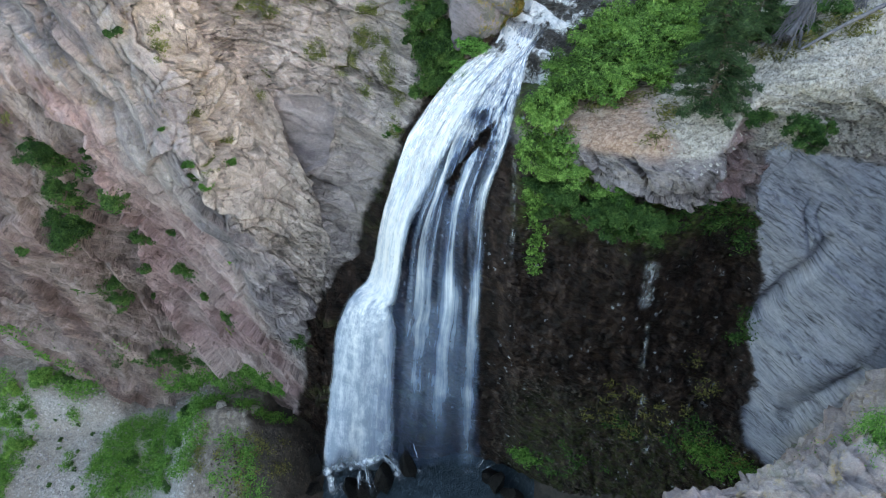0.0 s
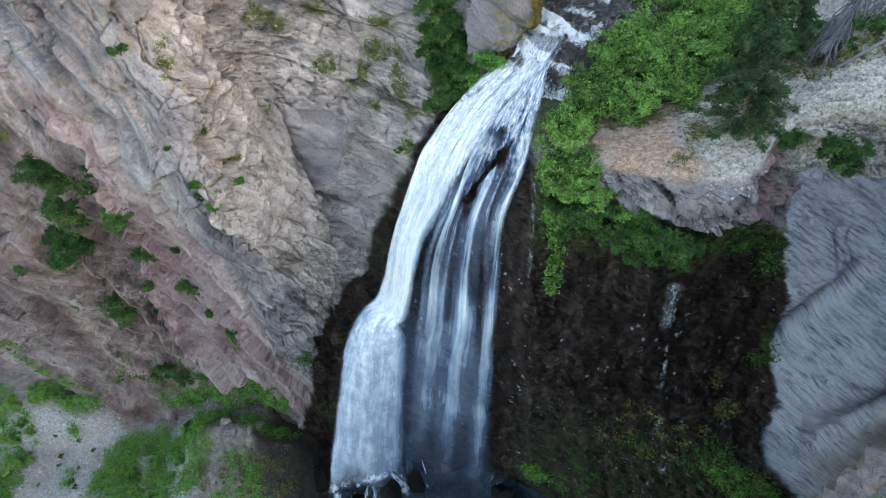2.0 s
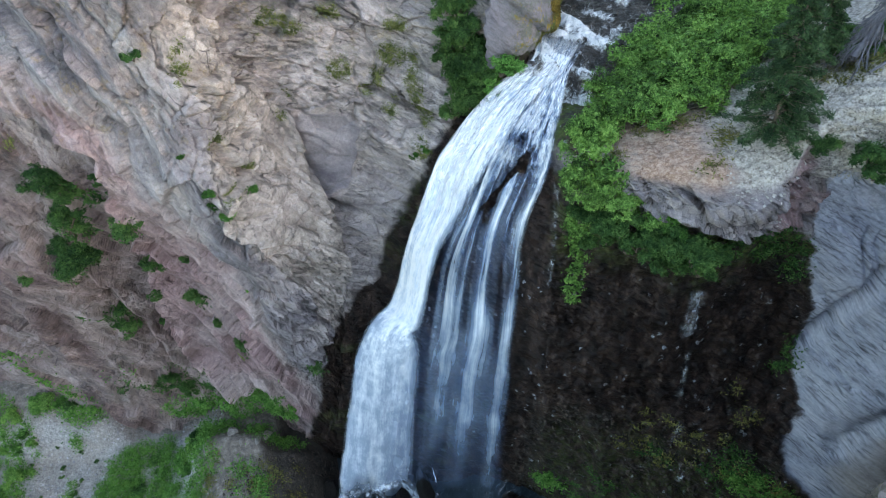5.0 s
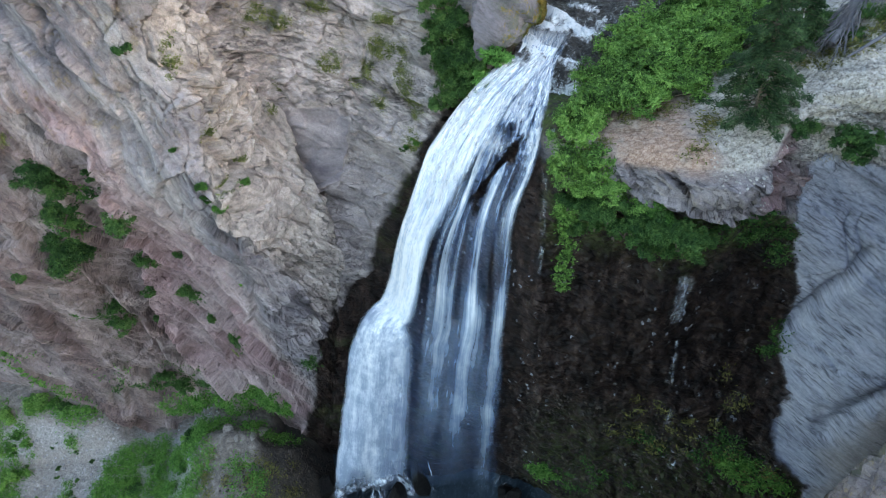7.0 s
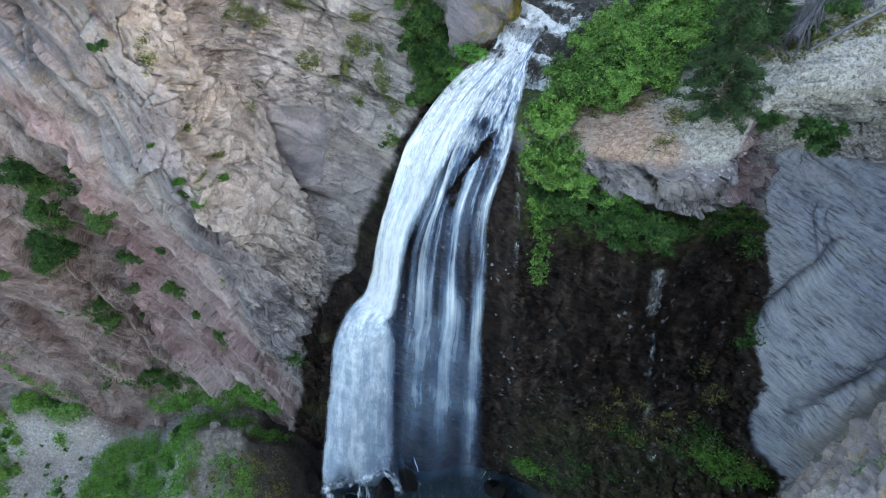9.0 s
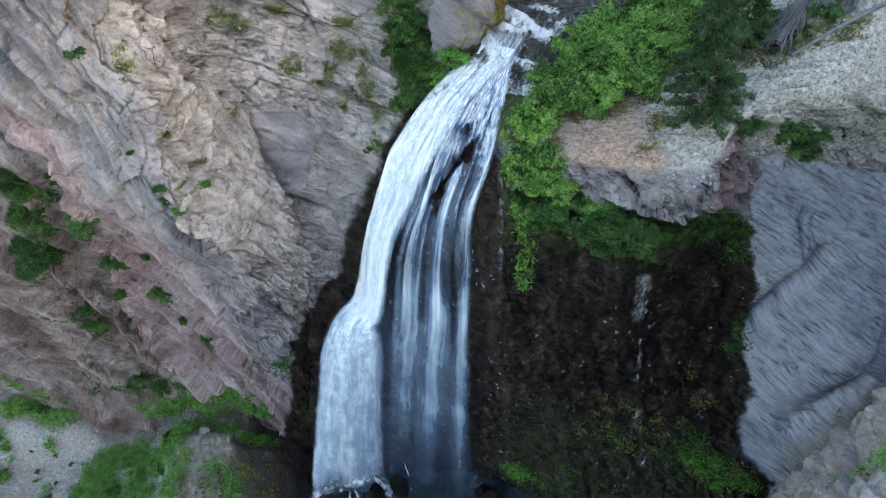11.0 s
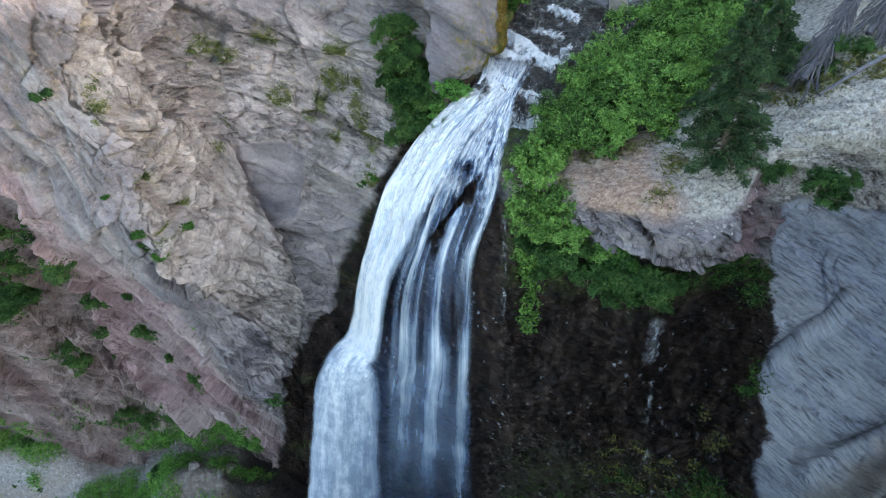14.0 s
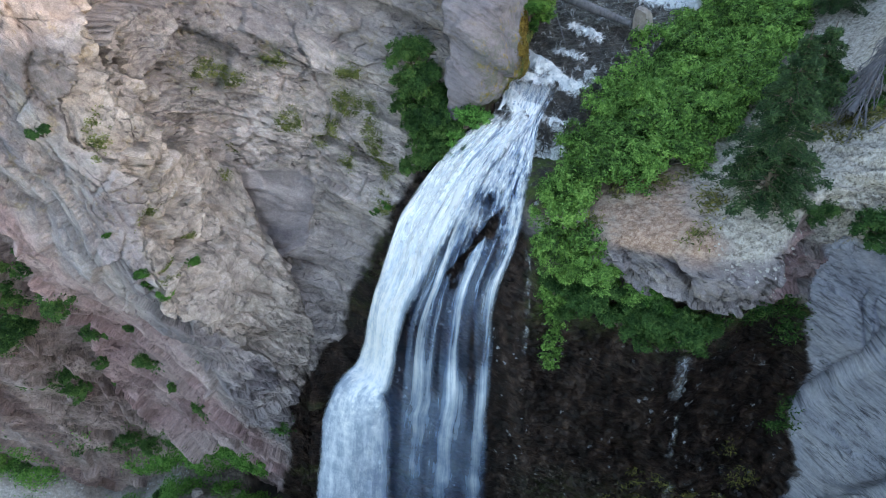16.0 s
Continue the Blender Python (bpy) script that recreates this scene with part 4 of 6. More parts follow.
def build_floor():
    xs = np.concatenate([np.linspace(-2500, -70, 14), np.linspace(-60, -40, 20), np.linspace(-39.8, 22, 420), np.linspace(24, 60, 20), np.linspace(70, 2500, 14)])
    ys = np.concatenate([np.linspace(-2500, -40, 14), np.linspace(-30, 9, 40), np.linspace(9.2, 31, 170), np.linspace(34, 70, 12), np.linspace(90, 2500, 12)])
    X, Y = np.meshgrid(xs, ys)
    Z = floor_height(X, Y)
    wet = smooth(-15.6, -14.4, X + 1.3 * fbm(X * 0.6, Y * 0.6, X * 0, 4, 9)) * smooth(16, 12, X)
    soil = smooth(-21.0, -19.6, X + 1.3 * fbm(X * 0.6, Y * 0.6, X * 0, 4, 19)) * 0.9 + 0.8 * smooth(26.2, 27.4, Y + 0.8 * fbm(X * 0.7, Y * 0.7, X * 0, 3, 29))
    soil = np.clip(soil, 0, 1)
    ob = grid_mesh("ground", np.stack([X, Y, Z], -1), GROUND, dict(wet=wet, soil=soil))
    return tagged(ob, "gravelly valley floor with wet dark rubble by the pool", "ground", kind="structure")


def build_ridge():
    """Mountain slopes round the gorge, that shade it from the low sun."""
    ang = np.linspace(0, 2 * math.pi, 181)
    rad = np.array([120.0, 160, 210, 260, 330, 420])
    hgt = np.array([-14.0, 25, 62, 88, 104, 80])
    A, Rr = np.meshgrid(ang, rad)
    H = np.broadcast_to(hgt[:, None], A.shape).copy()
    cx, cy = np.cos(A), np.sin(A)
    H = H * (0.9 + 0.10 * fbm(cx * 3 + 5, cy * 3 + 5, Rr * 0.004, 4, 120)) + 4 * fbm(cx * 14, cy * 14, Rr * 0.03, 3, 121)
    to = np.maximum(0, cx * TO_SUN.x + cy * TO_SUN.y) / math.hypot(TO_SUN.x, TO_SUN.y)
    H = H * (0.30 + 0.70 * smooth(0.25, 0.75, to))
    H[0] = -30
    g = np.stack([Rr * cx, Rr * cy, H], -1)
    ob = grid_mesh("backdrop", g, FAR)
    return tagged(ob, "distant forested mountain slopes round the gorge", "mountains", kind="structure")


left = build_left()
right = build_right()
spur = build_spur()
floor_ob = build_floor()
build_ridge()


def tree_of(ob):
    me = ob.data
    v = np.empty(len(me.vertices) * 3, np.float32)
    me.vertices.foreach_get("co", v)
    f = np.empty(len(me.loops), np.int32)
    me.loops.foreach_get("vertex_index", f)
    return BVHTree.FromPolygons(v.reshape(-1, 3).tolist(), f.reshape(-1, 4).tolist())


BVH = {"left": tree_of(left), "right": tree_of(right), "spur": tree_of(spur), "floor": tree_of(floor_ob)}


def on_wall(which, x, z):
    """The place and normal where a wall stands at x and height z, met from the valley side."""
    p, n, _, _ = BVH[which].ray_cast(Vector((x, -20 if which != "spur" else 0, z)), Vector((0, 1, 0)))
    return (None, None) if p is None else (p, n if n.y < 0 else -n)


def on_bank(y, z):
    """The place and normal of the left bank of the stream at y and height z, met from the stream."""
    p, n, _, _ = BVH["left"].ray_cast(Vector((14, y, z)), Vector((-1, 0, 0)))
    return (None, None) if p is None else (p, n if n.x > 0 else -n)


def on_top(which, x, y, z0=60.0):
    """The place and normal of the ground at x, y, met from above."""
    p, n, _, _ = BVH[which].ray_cast(Vector((x, y, z0)), Vector((0, 0, -1)))
    return (None, None) if p is None else (p, n if n.z > 0 else -n)


# ---------------------------------------------------------------- water
FALL_TOP = [
    [(2.9, 31.6, 24.85), (3.4, 31.4, 24.85), (4.0, 31.2, 24.85), (4.7, 30.9, 24.85), (5.3, 30.6, 24.85)],
    [(2.3, 29.4, 24.35), (2.7, 29.2, 24.35), (3.1, 29.0, 24.35), (3.6, 28.7, 24.35), (4.1, 28.3, 24.35)],
    [(0.2, 28.3, 22.7), (0.6, 27.7, 22.9), (1.2, 27.0, 23.0), (2.1, 26.2, 23.1), (3.3, 25.7, 23.2)],
    [(-1.75, 27.5, 20.3), (-1.0, 26.6, 20.7), (0.0, 25.5, 21.1), (1.3, 24.3, 21.5), (2.6, 23.5, 21.9)],
    [(-2.8, 26.8, 18.2), (-2.1, 26.1, 18.4), (-0.9, 24.9, 18.6), (0.5, 23.8, 19.3), (1.9, 22.9, 20.0)],
]
FALL_FOOT = [
    [(-3.9, 26.6, 15.0), (-3.1, 25.8, 15.2), (-1.9, 24.6, 15.5), (0.0, 23.3, 16), (1.8, 22.5, 16.5)],
    [(-5.1, 26.6, 10.2), (-4.1, 25.7, 10.2), (-2.6, 24.3, 10.5), (-0.3, 22.9, 11), (1.75, 22.0, 12)],
    [(-7.1, 25.6, 7.8), (-5.5, 24.9, 8.0), (-2.88, 24.05, 8), (-0.45, 22.75, 8), (1.75, 21.9, 8)],
    [(-8.7, 24.1, 1.3), (-6.9, 23.7, 1.3), (-3.7, 23.4, 1.2), (-0.8, 22.6, 1.0), (1.9, 22.1, 0.8)],
    [(-10.3, 22.2, -7.2), (-8.3, 22.0, -7.2), (-5.1, 22.8, -9.3), (-1.2, 23.2, -9.7), (2.2, 23.0, -9.2)],
]
FALL_ROWS = FALL_TOP + FALL_FOOT


def fall_sheet(name, material, u0, u1, out, body, seed, label, parent):
    """One sheet of falling water between two places across the fall (0 left, 4 right), out metres in front of the rock."""
    across = np.linspace(-0.9, 8, 330)
    along = np.linspace(u0, u1, int(40 * (u1 - u0)))
    g = loft(FALL_ROWS, along, across + 1)
    n = grid_normals(g)
    sign = -1 if n[150, 5, 1] > 0 else 1
    fu = np.cumsum(np.linalg.norm(np.diff(g, axis=1, prepend=g[:, :1]), axis=2), axis=1)
    mean = fu[:, -1:].mean()
    fu = fu / np.maximum(fu[:, -1:], 0.01) * mean
    fv = np.cumsum(np.linalg.norm(np.diff(g, axis=0, prepend=g[:1]), axis=2), axis=0)
    calm = 1 - 0.65 * smooth(2.5, 4.5, across)[:, None]
    d = out + calm * (0.30 * fbm(fu * 0.9, fv * 0.12, fu * 0, 3, seed) + 0.14 * fbm(fu * 3.0, fv * 0.5, fu * 0, 3, seed + 7))
    d = d * smooth(-0.3, 0.6, across)[:, None] + 0.05
    g = g + n * (sign * d)[..., None]
    U = np.broadcast_to(along[None, :], fu.shape)
    V = np.broadcast_to(across[:, None], fu.shape)
    bd = body(U, V) - 0.55 * smooth(0.25, -0.5, V)
    wob = 0.25 * fbm(fv * 0.5, fu * 0, fu * 0 + seed, 3, seed + 3)
    edge = smooth(-0.9, -0.4, V) * smooth(8.1, 7.75, V + 0.3 * fbm(fu * 0.9, fv * 0.2, fu * 0, 3, seed + 5)) * smooth(0, 0.35, U - u0 + wob * 0.6) * smooth(0, 0.35, u1 - U + wob * 0.6)
    boil = np.clip(0.9 * smooth(3.0, 0.6, V) + 0.40 * np.exp(-((V - 5.7) / 0.6) ** 2) * smooth(2.2, 1.4, U), 0, 1)
    sharp = 1.0 - 0.50 * smooth(2.6, 5.0, V)
    mist = np.clip(smooth(3.6, 6.0, V), 0, 1)
    ob = grid_mesh(name, g, material, dict(fu=fu + seed, fv=fv, body=bd, edge=edge, boil=boil, mist=mist, sharp=sharp))
    ob.parent = parent
    if label:
        ob["label"] = label
    return ob


def build_fall():
    top = tagged(new("waterfall"), "tall white waterfall sliding and dropping over dark wet rock", "waterfall")
    sway = lambda U, V: U + 0.03 * fbm(V * 1.1, U * 0, U * 0, 3, 77) + 0.03 * fbm(V * 3, U * 2, U * 0, 2, 78)
    hump = lambda U, c, w: np.exp(-((U - c) / w) ** 2)
    # dark rock that parts the water below the lip
    rock = lambda U, V: (1 + 1.3 * fbm(U * 5, V * 4, U * 0, 4, 75)) * stone(U, V)
    stone = lambda U, V: 0.70 * hump(sway(U, V), 3.30 - 0.1 * V, 0.26) * hump(V, 1.72, 0.22) + 0.30 * hump(sway(U, V), 3.05, 0.5) * hump(V, 1.35, 0.14) + 0.7 * hump(sway(U, V), 3.62 - 0.62 * V + 0.6, 0.06) * smooth(1.3, 1.6, V) * smooth(2.9, 2.5, V) + 0.55 * hump(U, 2.75, 0.16) * hump(V, 2.75, 0.28)
    # the dense body of the fall, out to its right-hand edge
    rim = lambda V: np.interp(V, (-1, 0, 0.8, 1.4, 2.0, 2.6, 3.2, 4, 5, 5.5, 6, 8), (4.2, 3.4, 2.5, 2.35, 2.1, 1.9, 1.8, 1.72, 1.6, 1.5, 1.72, 2.02))
    core = lambda U, V: 1.20 + 0.55 * smooth(3.0, 1.5, V) - 1.7 * smooth(-0.22, 0.32, sway(U, V) - rim(V)) - 0.36 * smooth(4.5, 7.0, V) - 0.35 * smooth(0.35, -0.1, U) * smooth(4.6, 5.4, V) * smooth(7, 5.8, V) - 0.9 * rock(U, V)
    fall_sheet("main_fall", fall_material("fall_main", 1, -0.10, 2.6, 0.30, 1.0, 0.16, pale=0.46), -0.04, 3.6, 0.25, core, 3, "dense white sheet of falling water", top)
    # separate strands of the veil: heights down the fall, places across it, width, strength
    runs = (((1.2, 2.6, 4, 8), (2.75, 2.22, 2.36, 2.36), 0.15, 0.75), ((1.5, 3, 5, 8), (3.05, 3.02, 3.0, 2.95), 0.14, 1.0), ((1.3, 3, 4, 5, 6, 8), (3.78, 3.80, 3.80, 3.72, 3.66, 3.60), 0.12, 0.85), ((4.4, 6, 8), (3.22, 3.34, 3.40), 0.12, 0.45), ((2.0, 3, 4.2), (4.0, 4.02, 3.98), 0.045, 0.7), ((3.0, 5, 8), (2.05, 2.05, 2.12), 0.06, 0.35), ((2.2, 4, 6), (2.55, 2.60, 2.55), 0.05, 0.5), ((4.6, 6, 8), (3.86, 3.88, 3.84), 0.10, 0.35), ((4.8, 6, 8), (2.72, 2.74, 2.70), 0.09, 0.28), ((2.2, 3, 3.8), (3.34, 3.40, 3.52), 0.045, 0.5))
    strands = lambda U, V: sum(k * hump(sway(U, V + 5 * w), np.interp(V, vs, us), w * (0.8 + 0.10 * V + 0.12 * smooth(4.5, 7, V))) * (1 - 0.12 * smooth(4.6, 7.5, V)) * smooth(vs[0] - 0.1, vs[0] + 0.25, V) * smooth(vs[-1] + 0.3, vs[-1] - 0.3, V) * (0.85 + 0.45 * fbm(V * 1.3, U * 0 + 7 * w, U * 0, 3, 79)) for vs, us, w, k in runs)
    veil = lambda U, V: 0.10 + 0.55 * smooth(2.3, 1.2, V) + 0.16 * smooth(4.2, 3.0, V) + 0.06 * smooth(4.4, 6.0, V) + 0.72 * strands(U, V) * smooth(1.4, 2.2, V) - 0.34 * smooth(5.4, 7.8, V) - 1.1 * rock(U, V)
    fall_sheet("veil", fall_material("fall_veil", 5, -0.06, 1.9, 0.14, 0.40, 0.08, 0.16, 2.6), 1.3, 4.08, 0.22, veil, 23, "thin parted veil of falling water", top)
    front = lambda U, V: 0.36 - 0.22 * smooth(2.4, 4.0, V) - 0.5 * smooth(-0.1, 0.4, U - rim(V)) * smooth(1.6, 2.4, V) + 0.30 * strands(U, V) * smooth(2, 2.6, V) * smooth(6, 4.5, V) - 1.0 * rock(U, V)
    fall_sheet("outer_threads", fall_material("fall_threads", 9, -0.22, 3.0, 0.24, 0.8, 0.25, pale=0.535), 0.0, 4.05, 0.55, front, 41, "loose white threads of water", top)
    # foam and spray where it lands
    foam = fall_material("foam", 13, 0.0, 4.0, 0.45, 6.0, 0.3, pale=0.5)
    for x0, y0, z0, rx, ry, h, dens, seed in ((-9.9, 21.7, -8.0, 0.7, 0.8, 1.1, 0.8, 71), (-9.0, 21.9, -7.6, 1.0, 0.6, 0.9, 0.6, 51), (-7.3, 21.9, -7.2, 0.9, 0.5, 0.9, 0.6, 53), (-5.9, 22.3, -6.9, 0.8, 0.5, 0.8, 0.6, 73), (-6.7, 22.1, -7.0, 1.4, 0.6, 1.0, 0.85, 57), (-8.4, 21.9, -7.5, 1.3, 0.6, 0.9, 0.7, 59), (-4.45, 22.1, -9.5, 0.75, 0.6, 1.3, 0.85, 79), (-2.8, 22.6, -9.7, 0.3, 0.4, 0.5, 0.6, 83), (0.9, 22.6, -9.7, 1.6, 0.5, 0.5, 0.1, 61)):
        a, r = np.meshgrid(np.linspace(0, 2 * math.pi, 97), np.linspace(0.02, 1, 40))
        X, Y = x0 + rx * r * np.cos(a), y0 + ry * r * np.sin(a)
        Z = z0 + h * (1 - r ** 1.5) * (0.75 + 0.6 * fbm(X * 1.4, Y * 1.4, X * 0, 4, seed)) + 0.05
        ob = grid_mesh("splash", np.stack([X, Y, Z], -1), foam, dict(fu=X * 0.7 + seed, fv=Y + Z, body=dens - 1.3 * r ** 2 + 0.9 * fbm(X * 3, Y * 3, Z * 2, 3, seed), edge=0.9 * smooth(1.0, 0.1, r), boil=0 * r, mist=0 * r, sharp=0 * r + 1))
        ob.parent = top
        ob["label"] = "boiling white foam and spray"
    # thin runs of white water over the boulders: start, end, width, strength
    rs = random.Random(19)
    runs = [((-9.75, 21.75, -7.6), (-9.75, 21.1, -10.0), 0.75, 0.8), ((-9.5, 21.7, -7.7), (-9.5, 21.0, -10.0), 0.5, 0.5), ((-5.6, 22.5, -5.8), (-4.5, 22.1, -8.9), 0.75, 0.55), ((-5.0, 22.4, -5.9), (-4.3, 22.0, -9.2), 0.5, 0.5), ((-5.9, 22.6, -5.2), (-4.9, 22.3, -6.3), 0.35, 0.5), ((-3.15, 22.9, -4.8), (-2.85, 22.4, -7.6), 0.16, 0.8), ((3.95, 21.7, -0.4), (3.45, 21.7, -6.6), 0.22, 0.05), ((2.45, 22.0, -5.2), (1.85, 21.9, -9.6), 0.20, 0.35), ((3.4, 21.8, -6.7), (2.1, 21.9, -8.3), 0.14, 0.25), ((2.2, 22.0, -5.8), (1.9, 21.9, -8.0), 0.12, 0.3), ((-5.4, 23.0, -3.9), (-4.6, 22.6, -6.0), 0.25, 0.3)]
    for k in range(16):
        x0 = rs.uniform(-7.3, -6.5)
        runs.append(((x0, 21.9, -6.4 - 0.3 * rs.random()), (x0 + (x0 + 7.0) * 1.0 + rs.uniform(-0.25, 0.35), 20.5 - 0.3 * rs.random(), -9.4 - rs.random()), rs.uniform(0.08, 0.24), rs.uniform(0.0, 0.5)))
    for k in range(26):
        x0 = rs.uniform(-10.3, -5.6)
        z0 = float(np.interp(x0, (-10.3, -8, -6.4, -5.6), (-6.4, -6.1, -5.8, -5.4)))
        runs.append(((x0, 22.25, z0 + rs.uniform(-0.2, 0.6)), (x0 + rs.uniform(-0.3, 0.3) - 0.15, 21.6 + 0.2 * rs.random(), z0 - rs.uniform(0.5, 2.2)), rs.uniform(0.10, 0.34), rs.uniform(-0.2, 0.3)))
    for k, (a, b, wide, dens) in enumerate(runs):
        q, u = np.meshgrid(np.linspace(0, 1, 40), np.linspace(-0.5, 0.5, 7), indexing="ij")
        w = wide * (0.7 + 0.6 * q)
        X = a[0] + (b[0] - a[0]) * q ** 0.8 + u * w + 0.12 * fbm(q * 3, 0 * q, 0 * q + k, 2, 201)
        Y = a[1] + (b[1] - a[1]) * q ** 0.7 - 0.3 * w * (1 - 4 * u * u)
        Z = a[2] + (b[2] - a[2]) * q ** 1.5
        ob = grid_mesh("run_of_water", np.stack([X, Y, Z], -1), foam, dict(fu=u * w + k * 1.7, fv=-Z, body=dens + 0.02 - 0.28 * q + 0.5 * fbm(q * 5, u * 2, 0 * q + k, 3, 203), edge=0.95 * smooth(0.5, 0.1, np.abs(u)) * smooth(0, 0.3, q) * smooth(1, 0.6, q), boil=0 * q, mist=0 * q, sharp=0 * q + 1))
        ob.parent = top
        ob["label"] = "thin white run of water over a boulder"
    return top


def build_stream():
    lines = [
        [(0.9, 28.4, 22.7), (2.8, 26.9, 22.7), (4.7, 25.9, 22.6)],
        [(2.0, 29.0, 24.25), (3.4, 28.2, 24.2), (5.5, 27.3, 24.1)],
        [(2.3, 30.0, 24.5), (4.2, 29.6, 24.5), (7.0, 29.0, 24.5)],
        [(2.6, 33.0, 24.75), (5.4, 32.1, 24.75), (8.8, 31.0, 24.75)],
        [(4.0, 37.0, 24.9), (7.4, 35.7, 24.9), (10.9, 33.9, 24.9)],
        [(5.0, 42.0, 25.0), (10.0, 40.0, 25.0), (14.0, 36.8, 25.0)],
        [(14, 46, 25.1), (18, 41.5, 25.1), (22, 37, 25.1)],
    ]
    g = loft(lines, np.linspace(0, 2, 120), np.linspace(0, 6, 300))
    x, y, z = g[..., 0], g[..., 1], g[..., 2]
    def band(x1, y1, x2, y2, w):
        """A ridge of white water between two places of the plan."""
        wx, wy = x + 0.30 * fbm(x * 1.2, y * 1.2, x * 0, 3, 151), y + 0.30 * fbm(x * 1.2 + 9, y * 1.2, x * 0, 3, 153)
        dx, dy = x2 - x1, y2 - y1
        q = np.clip(((wx - x1) * dx + (wy - y1) * dy) / (dx * dx + dy * dy), 0, 1)
        return np.exp(-((wx - x1 - q * dx) ** 2 + (wy - y1 - q * dy) ** 2) / (w * w))

    rap = band(4.1, 33.2, 5.7, 30.5, 0.42) + 0.9 * band(3.3, 32.1, 4.6, 30.9, 0.28) + band(2.8, 31.2, 3.3, 28.4, 0.30) + 0.7 * band(4.5, 28.6, 4.8, 28.2, 0.25)
    rap = rap + 0.8 * band(6.6, 35.5, 7.7, 34.3, 0.35) + band(11.5, 37.9, 15.0, 36.6, 0.7) + 0.5 * band(5.6, 33.4, 6.6, 32.8, 0.3) + 0.9 * band(1.7, 28.2, 3.0, 27.6, 0.7) + 0.5 * band(6.4, 30.9, 6.9, 31.6, 0.25) + 0.45 * smooth(28.0, 27.0, y) * (1 + 0.8 * fbm(x * 2, y * 2, x * 0, 3, 155))
    g[..., 2] += 0.12 * fbm(x * 1.3, y * 0.9, x * 0, 4, 131) + 0.10 * ridged(x * 2.2, y * 1.8, x * 0, 3, 133) + 0.16 * rap * (0.6 + ridged(x * 2.6, y * 2.6, x * 0, 2, 137))
    ob = grid_mesh("stream", g, STREAM, dict(foam=np.clip(rap * 1.1 - 0.12, -0.12, 0.8)))
    return tagged(ob, "shallow rushing stream with white rapids", "stream", kind="structure")


def build_pool():
    xs, ys = np.linspace(-14, 14, 230), np.concatenate([np.linspace(-60, 4.5, 100), np.linspace(5, 26, 210)])
    X, Y = np.meshgrid(xs, ys)
    foam = 0.9 * np.exp(-((X + 8.0) / 2.2) ** 2 - ((Y - 21.4) / 1.2) ** 2) + 0.35 * np.exp(-((X + 3) / 5) ** 2 - ((Y - 23.0) / 0.9) ** 2)
    Z = POOL_Z + 0.08 * fbm(X * 1.2, Y * 1.2, X * 0, 3, 141) + 0.15 * foam * fbm(X * 3, Y * 3, X * 0, 3, 143)
    ob = grid_mesh("water", np.stack([X, Y, Z], -1), POOL, dict(foam=foam - 0.62))
    return tagged(ob, "dark plunge pool with white foam at the foot of the fall", "pool", kind="structure")


def build_trickle(x0, z0, z1, width, lean, seed, material):
    """A thin run of white water down the wet wall."""
    zs = np.linspace(z0, z1, int((z0 - z1) / 0.08))
    us = np.linspace(-0.5, 0.5, 9)
    pts = np.zeros((len(zs), len(us), 3))
    ws = np.array([noise.noise((seed * 1.37, z * 0.5, 0.0)) for z in zs])
    for i, z in enumerate(zs):
        for j, u in enumerate(us):
            x = x0 + lean * (z0 - z) + 0.10 * ws[i] + u * width
            p, n = on_wall("right", x, z)
            pts[i, j] = (p + n * 0.05) if p else (x, 20.0, z)
    U = np.broadcast_to(us[None, :], pts.shape[:2])
    V = np.broadcast_to(zs[:, None], pts.shape[:2])
    edge = smooth(0.5, 0.2, np.abs(U)) * smooth(0, 0.6, V - z1) * smooth(0, 0.4, z0 - V)
    ob = grid_mesh("trickle", pts, material, dict(fu=U * width + seed, fv=z0 - V, body=np.zeros_like(U), edge=edge, boil=0 * U, mist=0 * U, sharp=0 * U + 1))
    return tagged(ob, "thin white trickle running down the dark wet wall", "trickle", "trickles on the wet wall")


build_fall()
TRICKLE = fall_material("trickle_water", 17, 0.10, 4.0, 0.40, 3.0, 0.1, pale=0.55)
for k, (x0, z0, z1, w, lean) in enumerate(((9.8, 17.2, 13.2, 0.9, 0.12), (10.3, 16.9, 14.2, 0.4, 0.10), (10.7, 12.4, 8.6, 0.45, 0.06), (11.4, 7.0, 4.2, 0.4, 0.05), (12.2, 3.6, 1.6, 0.4, 0.0), (3.0, 22.0, 16.0, 0.25, 0.02), (13.8, 8.6, 6.0, 0.3, 0.04), (9.0, 16.6, 15.6, 0.5, 0.1))):
    build_trickle(x0, z0, z1, w, lean, k * 3 + 2, TRICKLE)
build_stream()
build_pool()

# ---------------------------------------------------------------- plants
def part(name, me, parent, label=""):
    ob = new(name, me)
    ob.parent = parent
    if label:
        ob["label"] = label
    return ob


